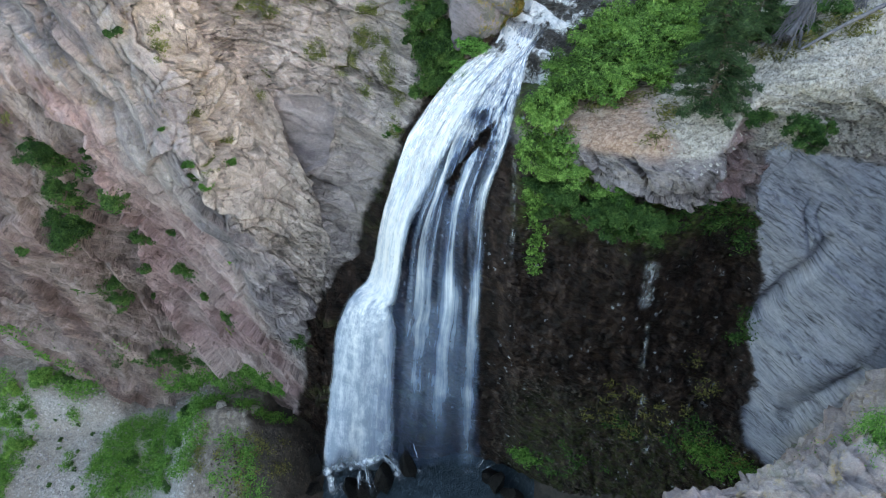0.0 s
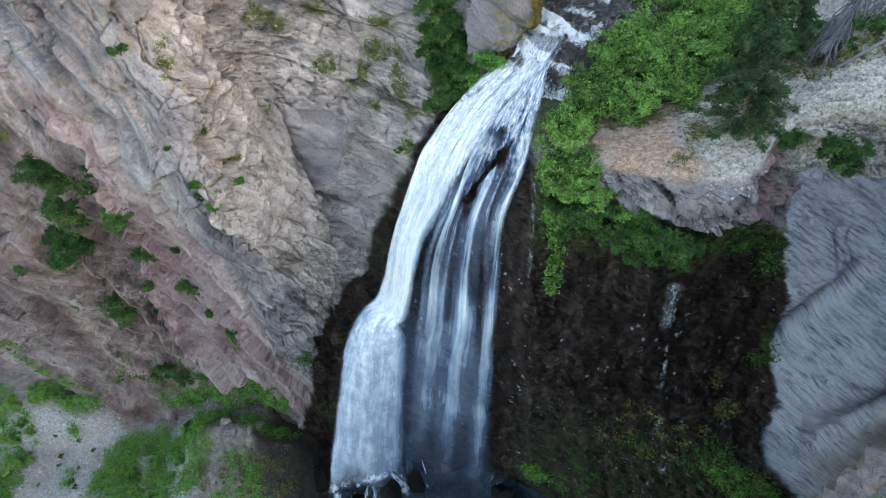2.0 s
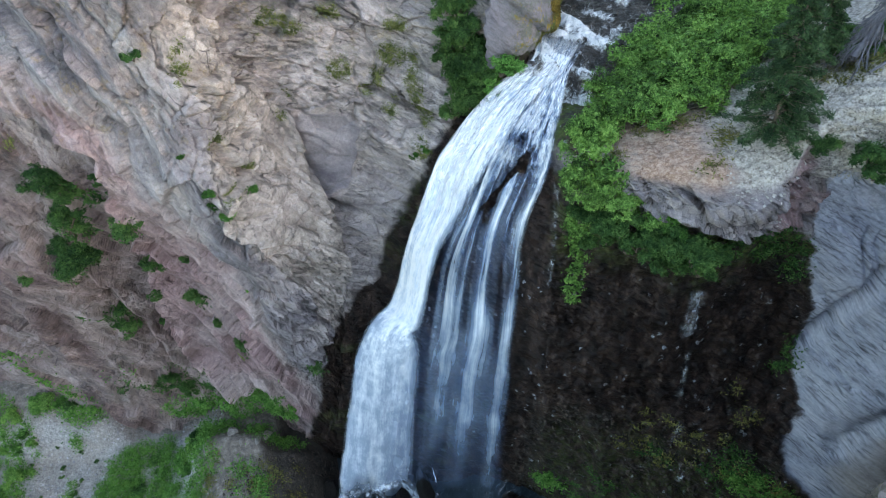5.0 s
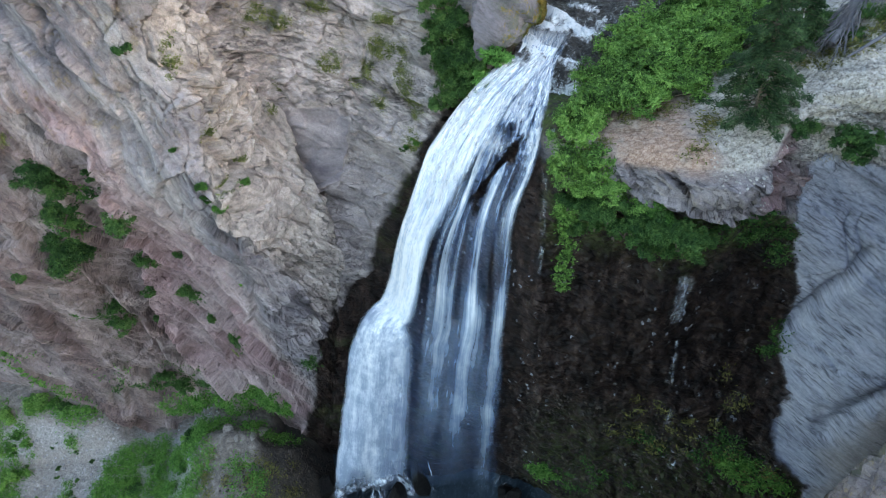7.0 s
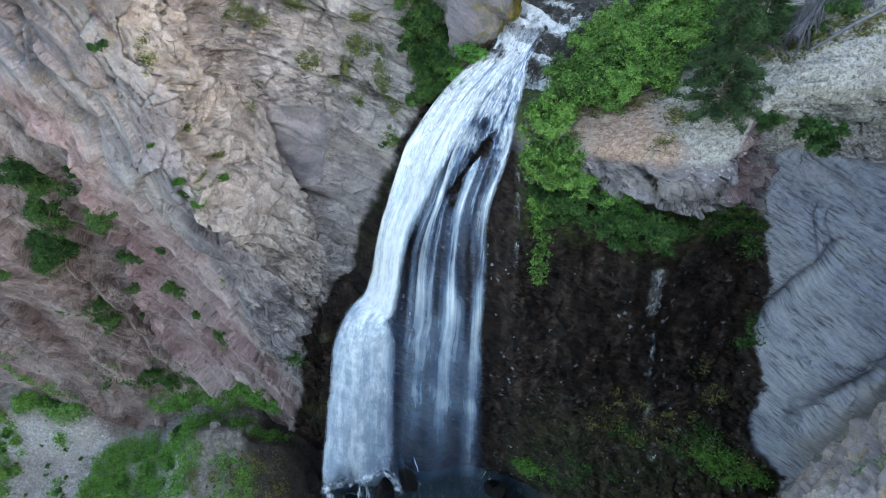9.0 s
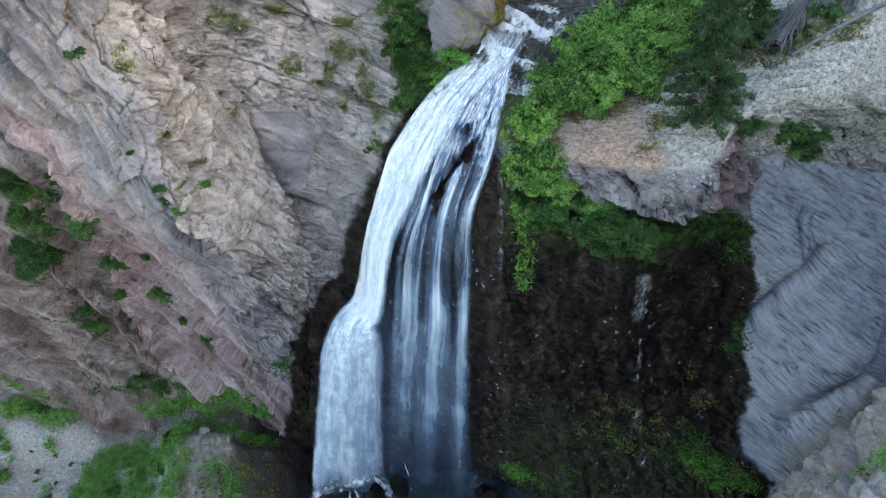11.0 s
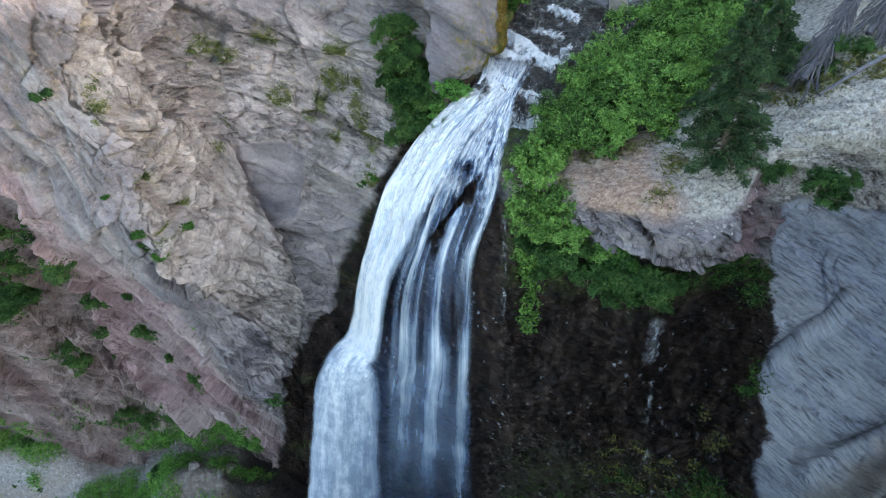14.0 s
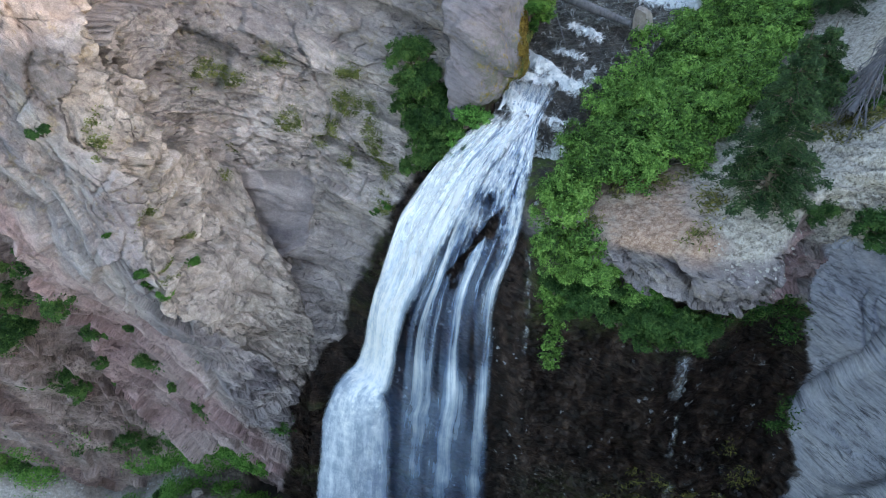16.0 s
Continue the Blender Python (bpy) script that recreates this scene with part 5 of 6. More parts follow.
def leaf_soup(centres, normals, size, rng, stretch=1.7, simple=False):
    """A small bent leaf of four corners, or a simple one of three, at every centre."""
    n = len(centres)
    nrm = normals + rng.normal(0, 0.45, (n, 3))
    nrm /= np.linalg.norm(nrm, axis=1, keepdims=True) + 1e-9
    side = np.cross(nrm, rng.normal(0, 1, (n, 3)))
    side /= np.linalg.norm(side, axis=1, keepdims=True) + 1e-9
    lon = np.cross(nrm, side)
    s = (size * rng.uniform(0.6, 1.35, n))[:, None]
    a = centres - lon * s * stretch * 0.5
    b = centres + side * s * 0.5 + nrm * s * 0.12
    c = centres + lon * s * stretch * 0.5 - nrm * s * 0.15
    d = centres - side * s * 0.5 + nrm * s * 0.12
    if simple:
        tip = centres + lon * s * stretch * 0.55 - nrm * s * 0.15
        return np.stack([a + side * s * 0.38, tip, a - side * s * 0.38], 1).reshape(-1, 3), np.arange(n * 3).reshape(-1, 3)
    v = np.stack([a, b, c, d], 1).reshape(-1, 3)
    f = np.arange(n * 4).reshape(-1, 4)
    return v, f


def tube(points, radii, sides=6):
    """Points and quads of a tapered tube along a line."""
    pts = np.array(points, float)
    tang = np.gradient(pts, axis=0)
    tang /= np.linalg.norm(tang, axis=1, keepdims=True) + 1e-9
    ref = np.where(np.abs(tang[:, 2:3]) > 0.9, np.array([[1.0, 0, 0]]), np.array([[0, 0, 1.0]]))
    a = np.cross(tang, ref)
    a /= np.linalg.norm(a, axis=1, keepdims=True) + 1e-9
    b = np.cross(tang, a)
    th = np.linspace(0, 2 * math.pi, sides, endpoint=False)
    ring = a[:, None] * np.cos(th)[None, :, None] + b[:, None] * np.sin(th)[None, :, None]
    v = (pts[:, None] + ring * np.array(radii, float)[:, None, None]).reshape(-1, 3)
    f = []
    for i in range(len(pts) - 1):
        for k in range(sides):
            f.append((i * sides + k, i * sides + (k + 1) % sides, (i + 1) * sides + (k + 1) % sides, (i + 1) * sides + k))
    return v, np.array(f)


def joined(pieces):
    vs, fs, o = [], [], 0
    for v, f in pieces:
        vs.append(v)
        fs.append(f + o)
        o += len(v)
    return np.concatenate(vs), np.concatenate(fs)


def bush_meshes(seed, leaves, size, material, flat=0.8, lumps=9):
    """Crown and stems of a bush one metre in radius."""
    rng = np.random.default_rng(seed)
    cen = rng.normal(0, 0.42, (lumps, 3)) * (1, 1, 0.6) + (0, 0, 0.55)
    rad = rng.uniform(0.28, 0.52, lumps)
    # sprigs over the lumps, leaves over the sprigs
    sprigs = 34 * lumps
    dirs = rng.normal(0, 1, (sprigs, 3))
    dirs[:, 2] = np.abs(dirs[:, 2]) * 0.9 - 0.3
    dirs /= np.linalg.norm(dirs, axis=1, keepdims=True)
    of = rng.integers(0, lumps, sprigs)
    tips = cen[of] + dirs * (rad[of] * rng.uniform(0.7, 1.15, sprigs))[:, None] * (1, 1, flat)
    which = rng.integers(0, sprigs, leaves)
    c = tips[which] + rng.normal(0, 0.055, (leaves, 3)) - dirs[which] * (rng.random(leaves) ** 2 * 0.22)[:, None]
    up = dirs[which] * 0.5 + (0, 0, 0.6)
    crown = soup_mesh("crown", *leaf_soup(c, up, size, rng, 1.6, True), material)
    stems = []
    for k in range(5):
        e = cen[k % lumps]
        stems.append(tube([(0.05 * k - 0.1, 0, -0.35), e * 0.5 + (0, 0, -0.1), e], (0.05, 0.035, 0.012), 5))
    return crown, soup_mesh("stem", *joined(stems), BARK, True)


def bush(meshes, label, category, group, m):
    top = tagged(new("bush"), label, category, group)
    part("crown", meshes[0], top)
    part("stem", meshes[1], top)
    top.matrix_basis = m
    return top


RB = random.Random(5)
BUSH = [bush_meshes(11 + k, 4400, 0.076, LEAF, 0.8, 12) for k in range(6)]
BUSH_D = [bush_meshes(71 + k, 4200, 0.078, LEAF_DARK, 0.8, 10) for k in range(3)]
BUSH_B = [bush_meshes(31 + k, 3800, 0.080, LEAF_BRIGHT, 0.7) for k in range(3)]
BUSH_L = [bush_meshes(91 + k, 2600, 0.10, LEAF_LIME, 0.7) for k in range(2)]
BUSH_S = [bush_meshes(51 + k, 2000, 0.10, LEAF_DARK, 0.8, 6) for k in range(3)]


def plant(kind, p, scale, label, category, group, lean=(0, 0, 0)):
    """A bush of a kind at a place. The first of each mesh is built, the rest are copies."""
    meshes = {"bush": BUSH, "dark": BUSH_D, "bright": BUSH_B, "small": BUSH_S, "lip": BUSH_L}[kind]
    k = RB.randrange(len(meshes))
    s = scale * RB.uniform(0.85, 1.15)
    m = Matrix.Translation(Vector(p) + Vector(lean)) @ Euler((RB.uniform(-0.2, 0.2), RB.uniform(-0.2, 0.2), RB.uniform(0, 6.28))).to_matrix().to_4x4() @ Matrix.Diagonal((s, s, s * RB.uniform(0.8, 1.15), 1))
    return bush(meshes[k], label, category, group, m)


def drop(x, y, z0=60.0):
    """The highest ground at x, y under z0."""
    best, bn = None, None
    for which in ("left", "right", "spur", "floor"):
        p, n = on_top(which, x, y, z0)
        if p and (best is None or p.z > best.z):
            best, bn = p, n
    return best, bn


def ground_cover(name, label, material, patches, size, seed, rise=0.3, loose=0.22):
    """Low leafy growth. Each patch: the kind of ground ('left', 'right', 'spur' walls by x and z, 'flat' by x and y), centre, radii, number of leaves."""
    rng = np.random.default_rng(seed)
    cen, nor = [], []
    for kind, a, b, ra, rb, count in patches:
        clumps = max(3, count // 60)
        ang = rng.uniform(0, 2 * math.pi, clumps)
        rr = np.sqrt(rng.random(clumps)) * 1.0
        ca, cb = a + ra * rr * np.cos(ang), b + rb * rr * np.sin(ang)
        for k in range(count):
            j = rng.integers(0, clumps)
            qa, qb = ca[j] + rng.normal(0, loose), cb[j] + rng.normal(0, loose)
            if kind == "flat":
                p, n = drop(qa, qb, 3.0 if qa < -12 else 60.0)
            elif kind == "bank":
                p, n = on_bank(qa, qb)
            elif kind == "bench":
                p, n = drop(qa, qb)
            else:
                p, n = on_wall(kind, qa, qb)
            if p is None:
                continue
            h = rng.random() ** 1.5 * rise
            cen.append(p + n * h + Vector((0, 0, 0.4 * h)))
            nor.append(n * 0.6 + Vector((0, 0, 0.6)))
    v, f = leaf_soup(np.array(cen), np.array(nor), size, rng, 1.6, True)
    ob = new(name, soup_mesh(name, v, f, material))
    return tagged(ob, label, "ground cover", kind="stuff")


def conifer_meshes(seed, height, radius, dead=False):
    """Trunk, needle crown and bare twigs of a conifer that stands on the origin."""
    rng = np.random.default_rng(seed)
    trunk = tube([(0, 0, -0.4), (0.03, 0.02, height * 0.35), (0.0, 0.05, height * 0.7), (0, 0, height)], (0.10, 0.075, 0.05, 0.012), 8)
    cen, nor, limbs = [], [], []
    levels = int(height / 0.27)
    for i in range(levels):
        z = 0.5 + (height - 0.6) * i / levels
        reach = radius * (1 - (z / height) ** 1.3) * rng.uniform(0.75, 1.1) + 0.15
        for k in range(rng.integers(5, 8)):
            th = rng.uniform(0, 2 * math.pi)
            L = reach * rng.uniform(0.65, 1.15)
            out = np.array([math.cos(th), math.sin(th), 0])
            sag = -0.18 * L
            pts = [np.array([0, 0, z]) + out * L * q + np.array([0, 0, 0.10 * L * q + sag * q * q]) for q in (0, 0.5, 1.0)]
            limbs.append(tube(pts, (0.03, 0.018, 0.006), 4))
            m = int(85 + 130 * L)
            q = 0.18 + 0.85 * rng.random(m) ** 0.8
            side = np.cross(out, (0, 0, 1))
            w = (rng.normal(0, 0.16, m) * (1.25 - q) * L * 0.9 + rng.normal(0, 0.05, m))
            c = np.array([0, 0, z]) + out * (L * q)[:, None] + side * w[:, None]
            c[:, 2] += 0.10 * L * q + sag * q * q + rng.normal(-0.03, 0.05, m)
            cen.append(c)
            nor.append(np.tile((0, 0, 1.0), (m, 1)) + 0.3 * out)
    crown = soup_mesh("crown", *leaf_soup(np.concatenate(cen), np.concatenate(nor), 0.052, rng, 3.0, True), NEEDLE)
    return soup_mesh("trunk", *trunk, BARK, True), crown, soup_mesh("branch", *joined(limbs), BARK, True)


def conifer(meshes, label, m):
    top = tagged(new("conifer"), label, "conifer tree")
    for nm, me in zip(("trunk", "crown", "branch"), meshes):
        ob = part(nm, me, top)
        if nm != "trunk":
            ob["kind"] = "stuff"
    top.matrix_basis = m
    return top


def dead_tree(seed, root, tip, spread_by, count, label):
    """A bleached fallen conifer: a tapered trunk and many thin bare boughs swept back towards the root."""
    rng = np.random.default_rng(seed)
    root, tip = np.array(root, float), np.array(tip, float)
    axis = tip - root
    length = np.linalg.norm(axis)
    axis /= length
    top = tagged(new("dead_tree"), label, "dead tree")
    part("trunk", soup_mesh("trunk", *tube([root, root + axis * length * 0.5, tip], (0.15, 0.09, 0.02), 7), GREY_WOOD, True), top)
    limbs = []
    for k in range(count):
        q = rng.uniform(0.12, 0.98)
        base = root + axis * length * q
        d = rng.normal(0, 1, 3)
        d -= axis * d.dot(axis)
        d /= np.linalg.norm(d) + 1e-6
        d[2] = d[2] * 0.5
        L = spread_by * (1.05 - 0.6 * q) * rng.uniform(0.5, 1.1)
        p1 = base + d * L * 0.35 - axis * L * 0.25
        p2 = base + d * L * 0.62 - axis * L * 0.75 + np.array([0, 0, -0.12 * L])
        p3 = p2 - axis * L * 0.35 + d * L * rng.uniform(-0.15, 0.15) + np.array([0, 0, -0.15 * L])
        limbs.append(tube([base, p1, p2, p3], (0.032, 0.025, 0.018, 0.009), 4))
        for j in range(5):
            r = rng.uniform(0.3, 1)
            s = p1 + (p2 - p1) * r
            e = s - axis * L * 0.25 + rng.normal(0, 0.12, 3) * L
            limbs.append(tube([s, (s + e) / 2, e], (0.017, 0.012, 0.007), 3))
    part("bough", soup_mesh("bough", *joined(limbs), GREY_WOOD, True), top)
    return top


def boulder_mesh(seed, material, sub=3, rough=0.25):
    bm = bmesh.new()
    bmesh.ops.create_icosphere(bm, subdivisions=sub, radius=1.0)
    v = np.array([q.co for q in bm.verts])
    d = rough * fbm(v[:, 0] * 1.1 + seed, v[:, 1] * 1.1, v[:, 2] * 1.1, 3, seed) + 0.6 * rough * ridged(v[:, 0] * 2 + seed, v[:, 1] * 2, v[:, 2] * 2, 2, seed + 4)
    v = v * (1 + d)[:, None]
    rng = np.random.default_rng(seed)
    for k in range(13):                                  # flat broken faces
        n = rng.normal(0, 1, 3)
        n /= np.linalg.norm(n)
        over = np.clip(v @ n - rng.uniform(0.5, 0.8), 0, None)
        v = v - over[:, None] * n * 0.98
    for q, c in zip(bm.verts, v):
        q.co = c
    me = bpy.data.meshes.new("boulder")
    bm.to_mesh(me)
    bm.free()
    me.materials.append(material)
    return me


def block_mesh(seed, material):
    """A broken upright block with worn edges."""
    bm = bmesh.new()
    bmesh.ops.create_cube(bm, size=1.7)
    bmesh.ops.subdivide_edges(bm, edges=bm.edges[:], cuts=4, use_grid_fill=True)
    for q in bm.verts:
        c = q.co
        k = 1 - 0.16 * (c.z + 0.85)
        wear = 1 - 0.10 * max(0, c.length - 1.0)
        q.co = Vector((c.x * k + 0.12 * c.z, c.y * k, c.z + 0.18 * c.x)) * wear + 0.17 * noise.noise_vector(c * 1.3 + Vector((seed, 0, 0)))
    me = bpy.data.meshes.new("boulder")
    bm.to_mesh(me)
    bm.free()
    me.materials.append(material)
    return me


def stone_material(name, a, b, rough=0.9, gloss=0.4):
    m = Nodes(name)
    p = m.pos()
    n = m.noise(p, 4.0, 7, 0.7)
    info = m.t.nodes.new("ShaderNodeObjectInfo").outputs["Random"]
    col = m.mix(m.math("MULTIPLY", info, 0.5), m.ramp(n, (0.3, a), (0.7, b)), b)
    return m.done(col, rough, m.bump(m.noise(p, 2.5, 8, 0.75), 0.30, 1.0), Specular_IOR_Level=gloss)


PALE_STONE = stone_material("pale_stone", (0.11, 0.094, 0.083), (0.30, 0.262, 0.228))
WET_STONE = stone_material("wet_stone", (0.005, 0.005, 0.005), (0.026, 0.022, 0.019), 0.5, 0.15)
BLOCK_STONE = stone_material("beige_stone", (0.26, 0.21, 0.185), (0.50, 0.43, 0.38))
STONE_MESH = [boulder_mesh(3 + k, PALE_STONE) for k in range(4)]
WET_MESH = [boulder_mesh(13 + k, WET_STONE) for k in range(4)]


def boulder(mesh, p, size, label, group=""):
    ob = tagged(new("boulder", mesh), label, "boulder", group)
    ob.matrix_basis = Matrix.Translation(p) @ Euler((RB.uniform(-0.3, 0.3), RB.uniform(-0.3, 0.3), RB.uniform(0, 6.28))).to_matrix().to_4x4() @ Matrix.Diagonal((*size, 1))
    return ob


# thicket on the bench right of the stream
THICKET = "dense green alder bush in a thicket on the bench"
spots = []
tries = 0
while len(spots) < 140 and tries < 6000:
    tries += 1
    x, y = RB.uniform(3.0, 20.0), RB.uniform(22.5, 39.0)
    west = np.interp(y, (22.5, 25, 27, 29.5, 32, 34, 36, 38.5), (4.3, 4.4, 5.8, 7.1, 8.5, 9.9, 12.9, 17.0))
    east = np.interp(y, (22.5, 24.2, 25.3, 26.4, 29, 32, 36, 39), (4.5, 4.9, 8.8, 11.0, 13.6, 15.5, 19, 20))
    if not west < x < east:
        continue
    if any((x - a) ** 2 + (y - b) ** 2 < 0.62 for a, b in spots):
        continue
    spots.append((x, y))
for x, y in spots:
    p, n = on_top("right", x, y)
    if p:
        plant("bush", p + Vector((0, 0, 0.15)), 0.95 + 0.25 * RB.random(), THICKET, "bush", "bushes of the thicket")

# bushes along the right bank, down to the lip of the fall
for x, y, s in ((4.3, 24.6, 0.8), (4.7, 25.5, 0.85), (5.2, 26.3, 0.9), (5.9, 27.0, 0.9), (6.6, 27.8, 0.9), (4.0, 23.9, 0.7), (4.9, 24.9, 0.8), (5.6, 25.8, 0.8)):
    p, n = on_top("right", x, y)
    if p:
        plant("bush", p + Vector((0, 0, 0.1)), s, "leafy green bush leaning over the stream at the lip", "bush", "bushes on the stream bank")

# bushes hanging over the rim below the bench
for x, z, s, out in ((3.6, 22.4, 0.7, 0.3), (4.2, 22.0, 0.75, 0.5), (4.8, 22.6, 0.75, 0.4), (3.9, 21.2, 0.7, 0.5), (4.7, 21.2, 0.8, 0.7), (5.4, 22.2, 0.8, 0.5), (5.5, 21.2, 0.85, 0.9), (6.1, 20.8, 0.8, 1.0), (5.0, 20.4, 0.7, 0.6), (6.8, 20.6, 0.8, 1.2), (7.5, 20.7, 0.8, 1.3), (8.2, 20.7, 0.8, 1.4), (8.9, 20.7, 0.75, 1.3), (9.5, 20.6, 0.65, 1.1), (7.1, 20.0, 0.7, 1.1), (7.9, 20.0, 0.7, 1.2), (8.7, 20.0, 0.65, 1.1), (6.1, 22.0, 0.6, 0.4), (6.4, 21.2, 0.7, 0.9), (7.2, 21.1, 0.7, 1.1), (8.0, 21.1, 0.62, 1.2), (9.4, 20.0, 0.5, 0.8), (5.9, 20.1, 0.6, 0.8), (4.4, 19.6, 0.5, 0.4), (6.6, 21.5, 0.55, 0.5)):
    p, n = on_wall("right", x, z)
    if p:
        # shade on the lower bushes is put into a darker leaf colour
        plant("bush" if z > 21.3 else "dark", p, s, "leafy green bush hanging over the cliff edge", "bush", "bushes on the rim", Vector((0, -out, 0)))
for x, z, s in ((7.3, 21.7, 0.5), (7.8, 21.4, 0.4), (6.2, 21.4, 0.45)):
    p, n = on_wall("right", x, z)
    if p:
        plant("bright", p, s, "small bright green herb clump on the rock block", "herb clump", "bushes on the rim", Vector((0, -0.5, 0)))

# bushes on the left cliff: x, height, size
for x, z, s in ((-20.6, 20.8, 0.8), (-20.1, 20.1, 0.7), (-21.2, 18.0, 0.8), (-20.9, 17.2, 0.75), (-22.2, 15.6, 0.7), (-22.0, 14.4, 0.9), (-22.8, 13.9, 0.7), (-17.9, 19.2, 0.6), (-17.6, 18.2, 0.65), (-18.4, 20.4, 0.45), (-19.6, 19.7, 0.4), (-22.6, 8.0, 0.65), (-22.5, 6.9, 0.65), (-18.2, 14.0, 0.42), (-16.2, 14.5, 0.4), (-16.8, 10.6, 0.5), (-16.0, 8.4, 0.4), (-14.8, 7.3, 0.42), (-20.9, 6.0, 0.45), (-21.4, -1.6, 0.6), (-22.2, 0.0, 0.5), (-20.9, 0.7, 0.45), (-24.8, 14.0, 0.35), (-19.4, 11.0, 0.35), (-14.4, 10.8, 0.28), (-13.6, 27.8, 0.3)):
    p, n = on_wall("left", x, z)
    if p:
        plant("small" if s < 0.5 else "dark", p, 1.3 * s, "dark green shrub rooted in a crack of the cliff", "shrub", "shrubs on the cliff", n * 0.45 * s)
for x, z, s in ((-12.1, 21.9, 0.45), (-12.2, 20.9, 0.4), (-11.6, 20.5, 0.42), (-10.8, 20.8, 0.42), (-13.0, 23.5, 0.25), (-12.6, 13.9, 0.25), (-3.4, 19.4, 0.35), (-2.9, 20.0, 0.3)):
    p, n = on_wall("left", x, z)
    if p:
        plant("bright", p - n * 0.1, s, "small bright green shrub rooted in the rock face", "shrub", "shrubs on the cliff", n * 0.15 * s)
for x, z, s in ((-1.5, 25.4, 1.0), (-0.8, 24.4, 0.95), (-1.7, 26.4, 0.8), (-0.3, 23.7, 0.75), (-0.9, 25.9, 0.8), (-0.6, 22.9, 0.6), (-1.7, 24.4, 0.7), (0.2, 23.2, 0.5), (-1.2, 23.6, 0.7), (-0.4, 25.2, 0.8), (-1.0, 24.8, 0.9), (-1.5, 23.0, 0.8), (-0.7, 23.4, 0.8), (-1.3, 26.6, 0.7), (-1.7, 22.2, 0.6), (-1.0, 22.5, 0.6)):
    p, n = on_wall("left", x + 0.5, z - 0.4)
    if p:
        plant("dark", p, 1.2 * s, "dark green bush on the rock beside the fall", "bush", "bushes beside the fall", n * 0.5)
for x, z, s in ((0.5, 23.8, 0.75), (1.0, 24.0, 0.6), (0.7, 23.5, 0.65), (0.1, 23.5, 0.7), (-0.4, 23.0, 0.6), (1.4, 24.1, 0.45)):
    p, n = on_wall("left", x, z)
    if p:
        plant("lip", p, s, "bright green leafy plant at the lip of the fall", "bush", "bushes beside the fall", n * 0.6)
for y, z, s in ((33.0, 26.8, 0.5), (34.4, 25.6, 0.6), (35.2, 25.5, 0.7), (36.0, 25.4, 0.7), (33.7, 26.0, 0.5), (33.8, 26.5, 0.7), (34.6, 26.3, 0.8), (35.4, 26.2, 0.8), (36.2, 26.4, 0.9), (34.6, 27.2, 0.7), (35.6, 27.2, 0.9), (36.9, 26.2, 0.6)):
    p, n = on_bank(y, z)
    if p:
        plant("bright" if s < 0.75 else "bush", p, s, "green bush on the mossy stream bank", "bush", "bushes on the stream bank", n * 0.2)
for x, z, s in ((12.1, 25.3, 0.55), (12.7, 25.1, 0.5), (14.1, 24.7, 0.75), (14.6, 24.2, 0.7), (14.9, 25.0, 0.45)):
    p, n = on_wall("right", x, z)
    if p:
        plant("dark", p, s, "round green shrub on the scree at the cliff edge", "shrub", "shrubs on the scree", n * 0.15)

# low bushes under the dead trees along the upper edge of the scree
for x, y, s in ((14.4, 24.6, 0.6), (15.1, 24.4, 0.55), (15.8, 24.8, 0.65), (14.7, 25.4, 0.7), (13.9, 25.8, 0.8), (14.9, 26.4, 0.8)):
    p, n = on_top("right", x, y)
    if p:
        plant("dark", p, s, "low dark green bush under a bleached dead tree", "bush", "bushes under the dead trees")

# trees on the bench
p, n = drop(10.7, 22.0)
conifer(conifer_meshes(5, 6.4, 1.75), "dark green young conifer leaning over the rocky promontory", Matrix.Translation(p) @ Euler((radians(-5), radians(-4), 0.4)).to_matrix().to_4x4())
p, n = drop(12.9, 25.0)
conifer(conifer_meshes(6, 3.6, 1.4), "small dark green conifer beside a bleached dead tree", Matrix.Translation(p) @ Euler((0, radians(8), 1.4)).to_matrix().to_4x4())
p, n = drop(17.5, 32.5)
conifer(conifer_meshes(8, 4.2, 1.5), "small dark green conifer at the back of the thicket", Matrix.Translation(p))
dead_tree(3, (13.9, 24.1, 27.3), (16.4, 26.6, 29.6), 1.25, 150, "bleached grey dead conifer with drooping bare boughs")
dead_tree(4, (16.4, 25.2, 28.4), (18.9, 27.6, 30.8), 1.4, 130, "bleached grey dead conifer lying on the scree")


def fallen_log(points, radii, label):
    me = soup_mesh("fallen_log", *tube(points, radii, 9), GREY_WOOD, True)
    return tagged(new("fallen_log", me), label, "log")


fallen_log([(13.9, 22.9, 27.4), (15.6, 23.6, 28.0), (18.0, 24.2, 29.0)], (0.05, 0.08, 0.10), "thin bleached log lying along the scree edge")
fallen_log([(9.5, 35.15, 25.15), (8.0, 36.1, 25.45), (4.6, 38.3, 26.2)], (0.15, 0.23, 0.28), "grey fallen log across the stream")
fallen_log([(6.05, 33.8, 24.95), (5.75, 35.0, 25.8), (5.1, 36.8, 26.7)], (0.02, 0.03, 0.04), "thin broken branch in the stream")
boulder(block_mesh(5, BLOCK_STONE), Vector((10.05, 35.1, 25.3)), (0.48, 0.42, 0.66), "pale upright boulder beside the fallen log")

